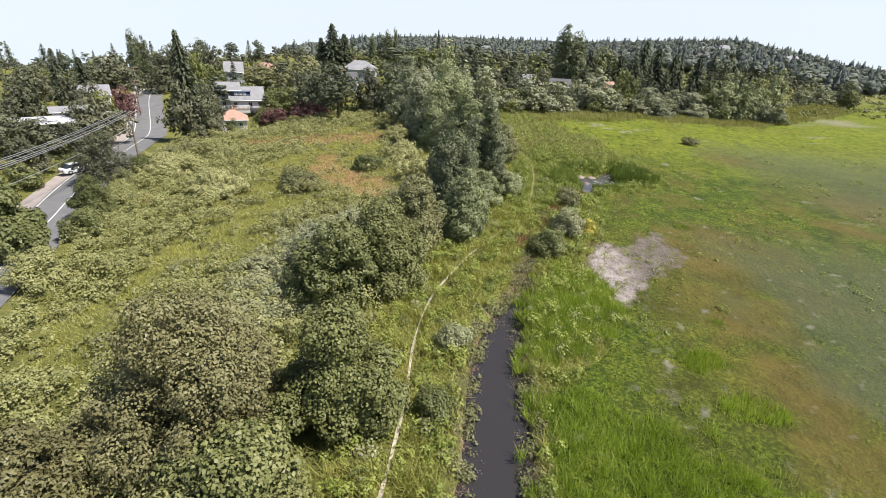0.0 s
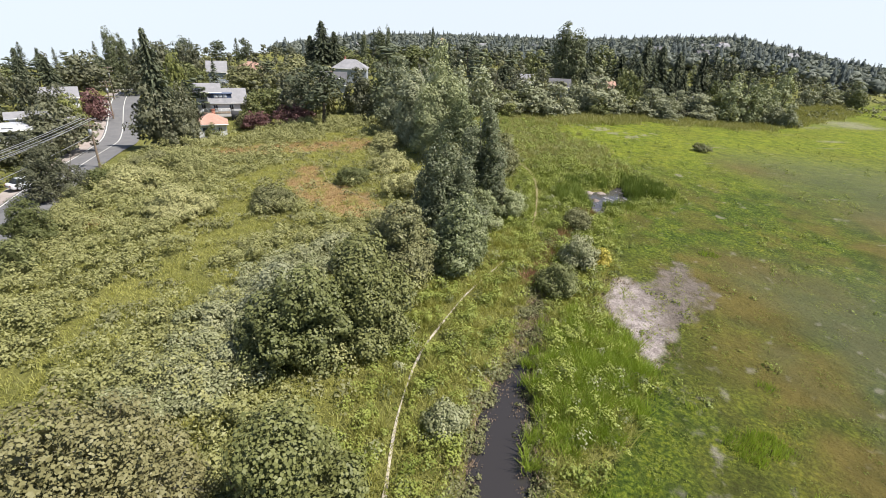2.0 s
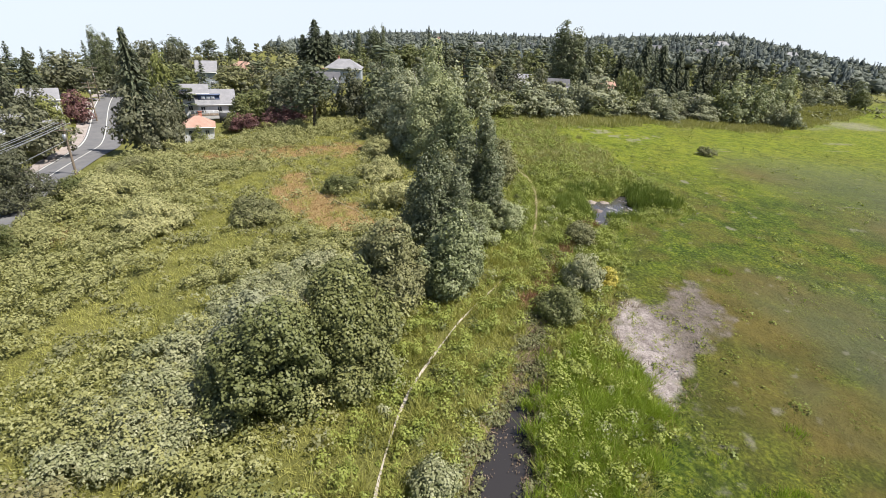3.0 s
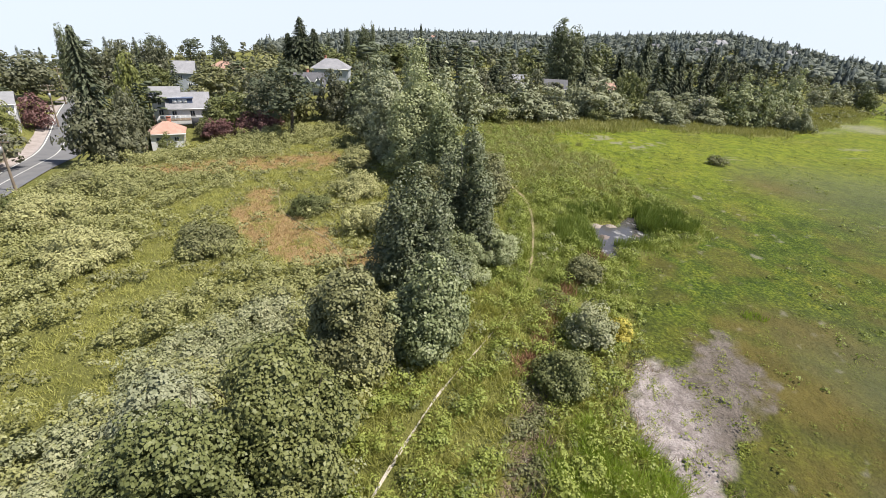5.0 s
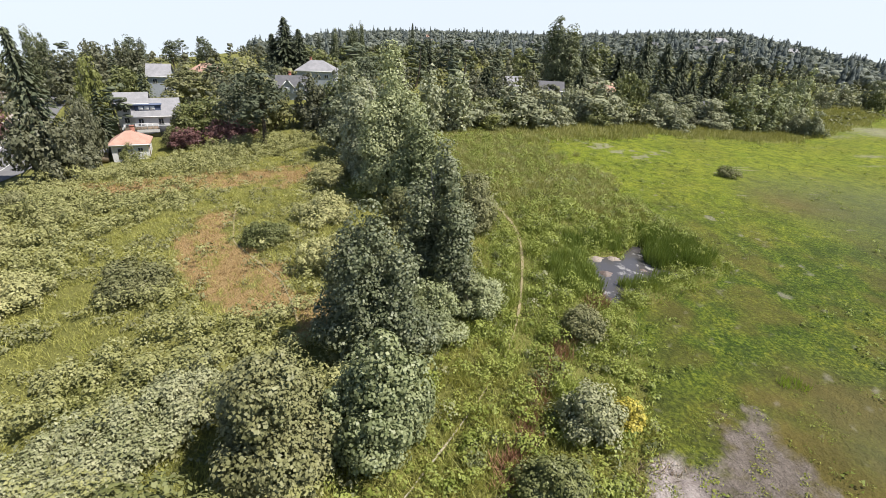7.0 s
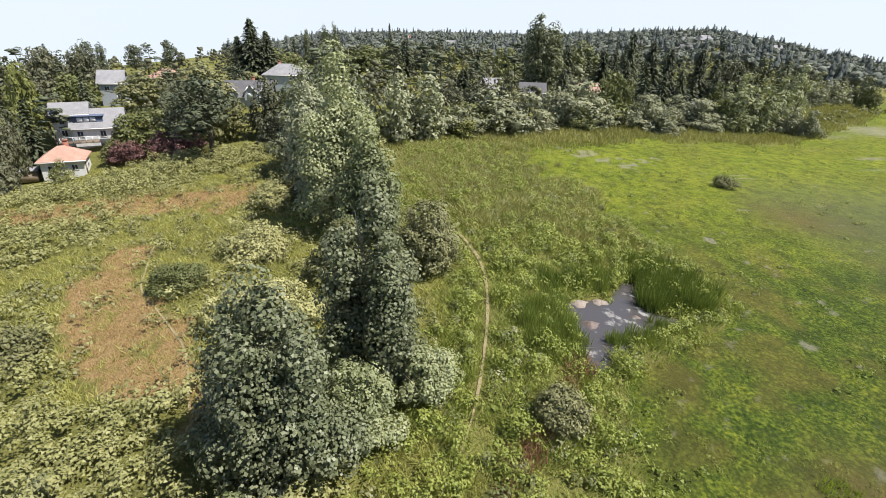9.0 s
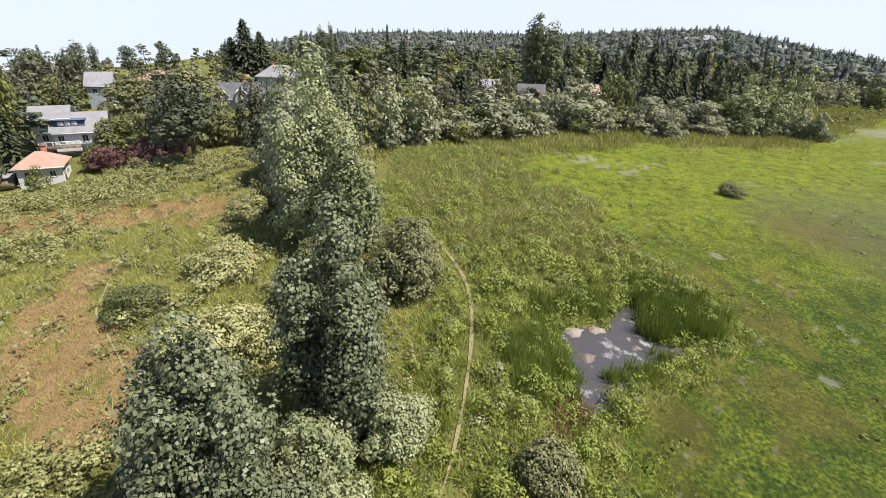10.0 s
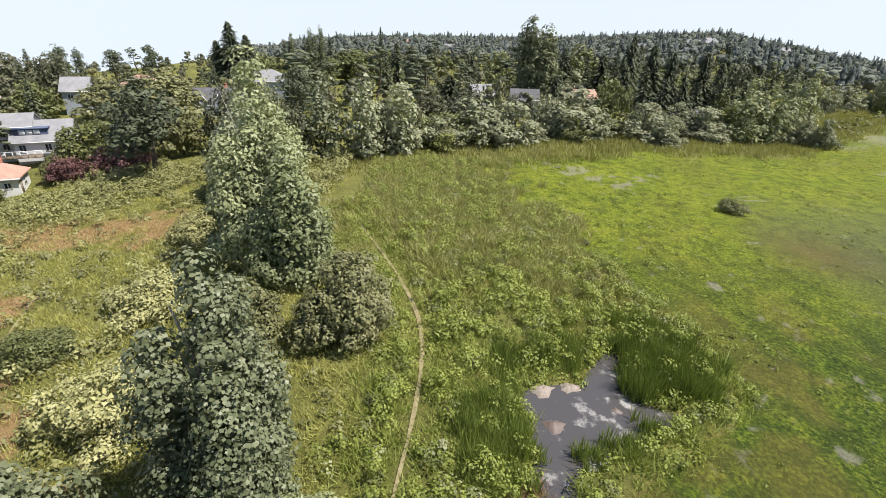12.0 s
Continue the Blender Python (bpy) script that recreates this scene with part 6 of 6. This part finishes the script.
for kind, x, y, w, h in TOWN:
    broad = kind == "conifer" and x > 15
    plant(kind, x, y, w * (1.25 if broad else 1.0), h * (0.88 if broad else 1.0))
for k in range(38):
    u = town_rng.random()
    x, y = 10 + 96 * u + town_rng.normal(0, 2), np.interp(10 + 96 * u, [10, 25, 50, 76, 106], [126, 133, 149, 151, 163]) + town_rng.uniform(-3, 4)
    w = town_rng.uniform(5, 10)
    plant(town_rng.choice(["dusty", "dusty", "dusty", "green", "lime", "olive"]), x, y, w, w * town_rng.uniform(0.55, 0.8), "shore willows")
# fill between the houses and up the slopes, keeping the lines of sight to the houses open
OPEN = [(-53, 130), (-51, 117), (-72.5, 171), (-37, 166), (-74, 88), (-71, 97), (-83.5, 115), (-35.5, 196), (-72.8, 198.5)]
grown = [(r[1], r[2], r[3]) for r in TOWN]
for _ in range(2200):
    az, rr = town_rng.uniform(-50, 42), town_rng.uniform(108, 300)
    x, y = 5 + rr * math.sin(radians(az)), 25 + rr * math.cos(radians(az))
    right = az > 16
    if off_line(np.array([x]), np.array([y]), ROAD)[0][0] < 9 or (y < 152 and x > -26) or inside(np.array([x]), np.array([y]), [(5, 100), (25, 134), (58, 149), (80, 152), (104, 166), (126, 200), (170, 236), (230, 270), (330, 300), (330, 60), (30, 60)])[0] > 0:
        continue
    if any(math.hypot(x - a, y - b) < 3.8 + c * 0.22 for a, b, c in grown):
        continue
    if any(abs(az - math.degrees(math.atan2(a - 5, b - 25))) < 2.4 and rr < math.hypot(a - 5, b - 25) + 7 and rr > math.hypot(a - 5, b - 25) - 32 for a, b in OPEN):
        continue
    kind = town_rng.choice(["conifer", "dark", "conifer", "dusty", "dark", "green"] if right else ["dark", "olive", "green", "conifer", "pine", "dark", "dark"])
    h = town_rng.uniform(9, 15) if kind in ("conifer", "pine") else town_rng.uniform(5.5, 9.5)
    if az < -14:
        h *= 0.8
    plant(kind, x, y, h * (town_rng.uniform(0.5, 0.68) if kind == "conifer" else town_rng.uniform(0.8, 1.1)), h, "background trees", DISTANT)
    grown.append((x, y, h * 0.7))
    if len(grown) > 500:
        break
for group in (*STOCK.values(), *DISTANT.values()):
    for ob in group:
        for o in (*ob.children_recursive, ob):
            bpy.data.objects.remove(o)

# woods on the far slopes, their leaf colours tinted for haze
wr = np.random.default_rng(31)
n = 3900
az = np.radians(wr.uniform(-20, 46, n))
rr = 290 + 470 * wr.random(n) ** 0.85
fx_, fy_ = 5 + rr * np.sin(az), 25 + rr * np.cos(az)
keep = inside(fx_, fy_, [(126, 200), (170, 236), (230, 270), (330, 300), (400, 100)]) < 0
fx_, fy_, az, rr = fx_[keep], fy_[keep], az[keep], rr[keep]
fir = wr.random(len(fx_)) < np.where(np.degrees(az) > 14, 0.3, 0.2)
fz = hills(fx_, fy_)
hh = np.where(fir, wr.uniform(8, 14, len(fx_)), wr.uniform(6.5, 11, len(fx_))) * np.where(np.degrees(az) < -14, 0.75, 1.0)


def far_tree(is_fir, r):
    """A distant tree of unit height: tiers of ragged skirts for a fir, a heap of lumps for a broadleaf."""
    if is_fir:
        parts = []
        for z0, z1, rad in ((0.03, 0.45, 0.21), (0.2, 0.62, 0.185), (0.4, 0.79, 0.14), (0.6, 0.95, 0.095)):
            a = np.linspace(0, 2 * np.pi, 9)[:-1] + r.uniform(0, 1)
            rim = np.stack([rad * np.cos(a), rad * np.sin(a), 0 * a + z0], 1) * (1, 1, 1)
            rim *= r.uniform(0.65, 1.25, (8, 1)) * (1, 1, 0) + (0, 0, 1)
            rim[:, 2] += r.normal(0, 0.025, 8)
            parts.append((np.vstack([rim, (r.normal(0, 0.01), r.normal(0, 0.01), z1)]), np.array([(k, (k + 1) % 8, 8) for k in range(8)])))
        z = r.uniform(0.1, 0.97, 26)
        a, q = r.uniform(0, 6.28, 26), 0.2 * (1 - z) ** 0.8 + 0.012
        d = np.stack([np.cos(a), np.sin(a), 0.1 + 0 * a], 1)
        parts.append(slim(leaf_faces(d * np.stack([q, q, 0 * q], 1) + np.stack([0 * z, 0 * z, z], 1), d, 0.07, 0.05, r, 0.3)))
        return joined(parts)
    lobes = [(0, 0, 0.5, 0.3, 0.3, 0.34)]
    for _ in range(2):
        a, q = r.uniform(0, 6.28), r.uniform(0.15, 0.32)
        t = r.uniform(0.18, 0.26)
        lobes.append((q * np.cos(a), q * np.sin(a), r.uniform(0.3, 0.7), t, t, t))
    lobes = np.array(lobes)
    d = unit(r.normal(0, 1, (48, 3)) + (0, 0, 0.3))
    at = lobes[r.integers(0, 3, 48)]
    v, f = leaf_faces(at[:, :3] + d * at[:, 3:], d, 0.26, 0.2, r, 0.35)
    return joined([lump_faces(lobes * (1, 1, 1, 0.8, 0.8, 0.8), r, 0.25), (v, f[:, :3])])


patterns = {True: [far_tree(True, wr) for _ in range(9)], False: [far_tree(False, wr) for _ in range(9)]}
wood = {True: [], False: []}
for k in range(len(fx_)):
    pv, pf = patterns[bool(fir[k])][k % 9]
    ca, sa = math.cos(k * 2.4), math.sin(k * 2.4)
    wide = hh[k] * (0.8 + 0.5 * ((k * 0.618) % 1))
    wood[bool(fir[k])].append((np.stack([(pv[:, 0] * ca - pv[:, 1] * sa) * wide + fx_[k], (pv[:, 0] * sa + pv[:, 1] * ca) * wide + fy_[k], pv[:, 2] * hh[k] + fz[k] - 0.3], 1), pf))
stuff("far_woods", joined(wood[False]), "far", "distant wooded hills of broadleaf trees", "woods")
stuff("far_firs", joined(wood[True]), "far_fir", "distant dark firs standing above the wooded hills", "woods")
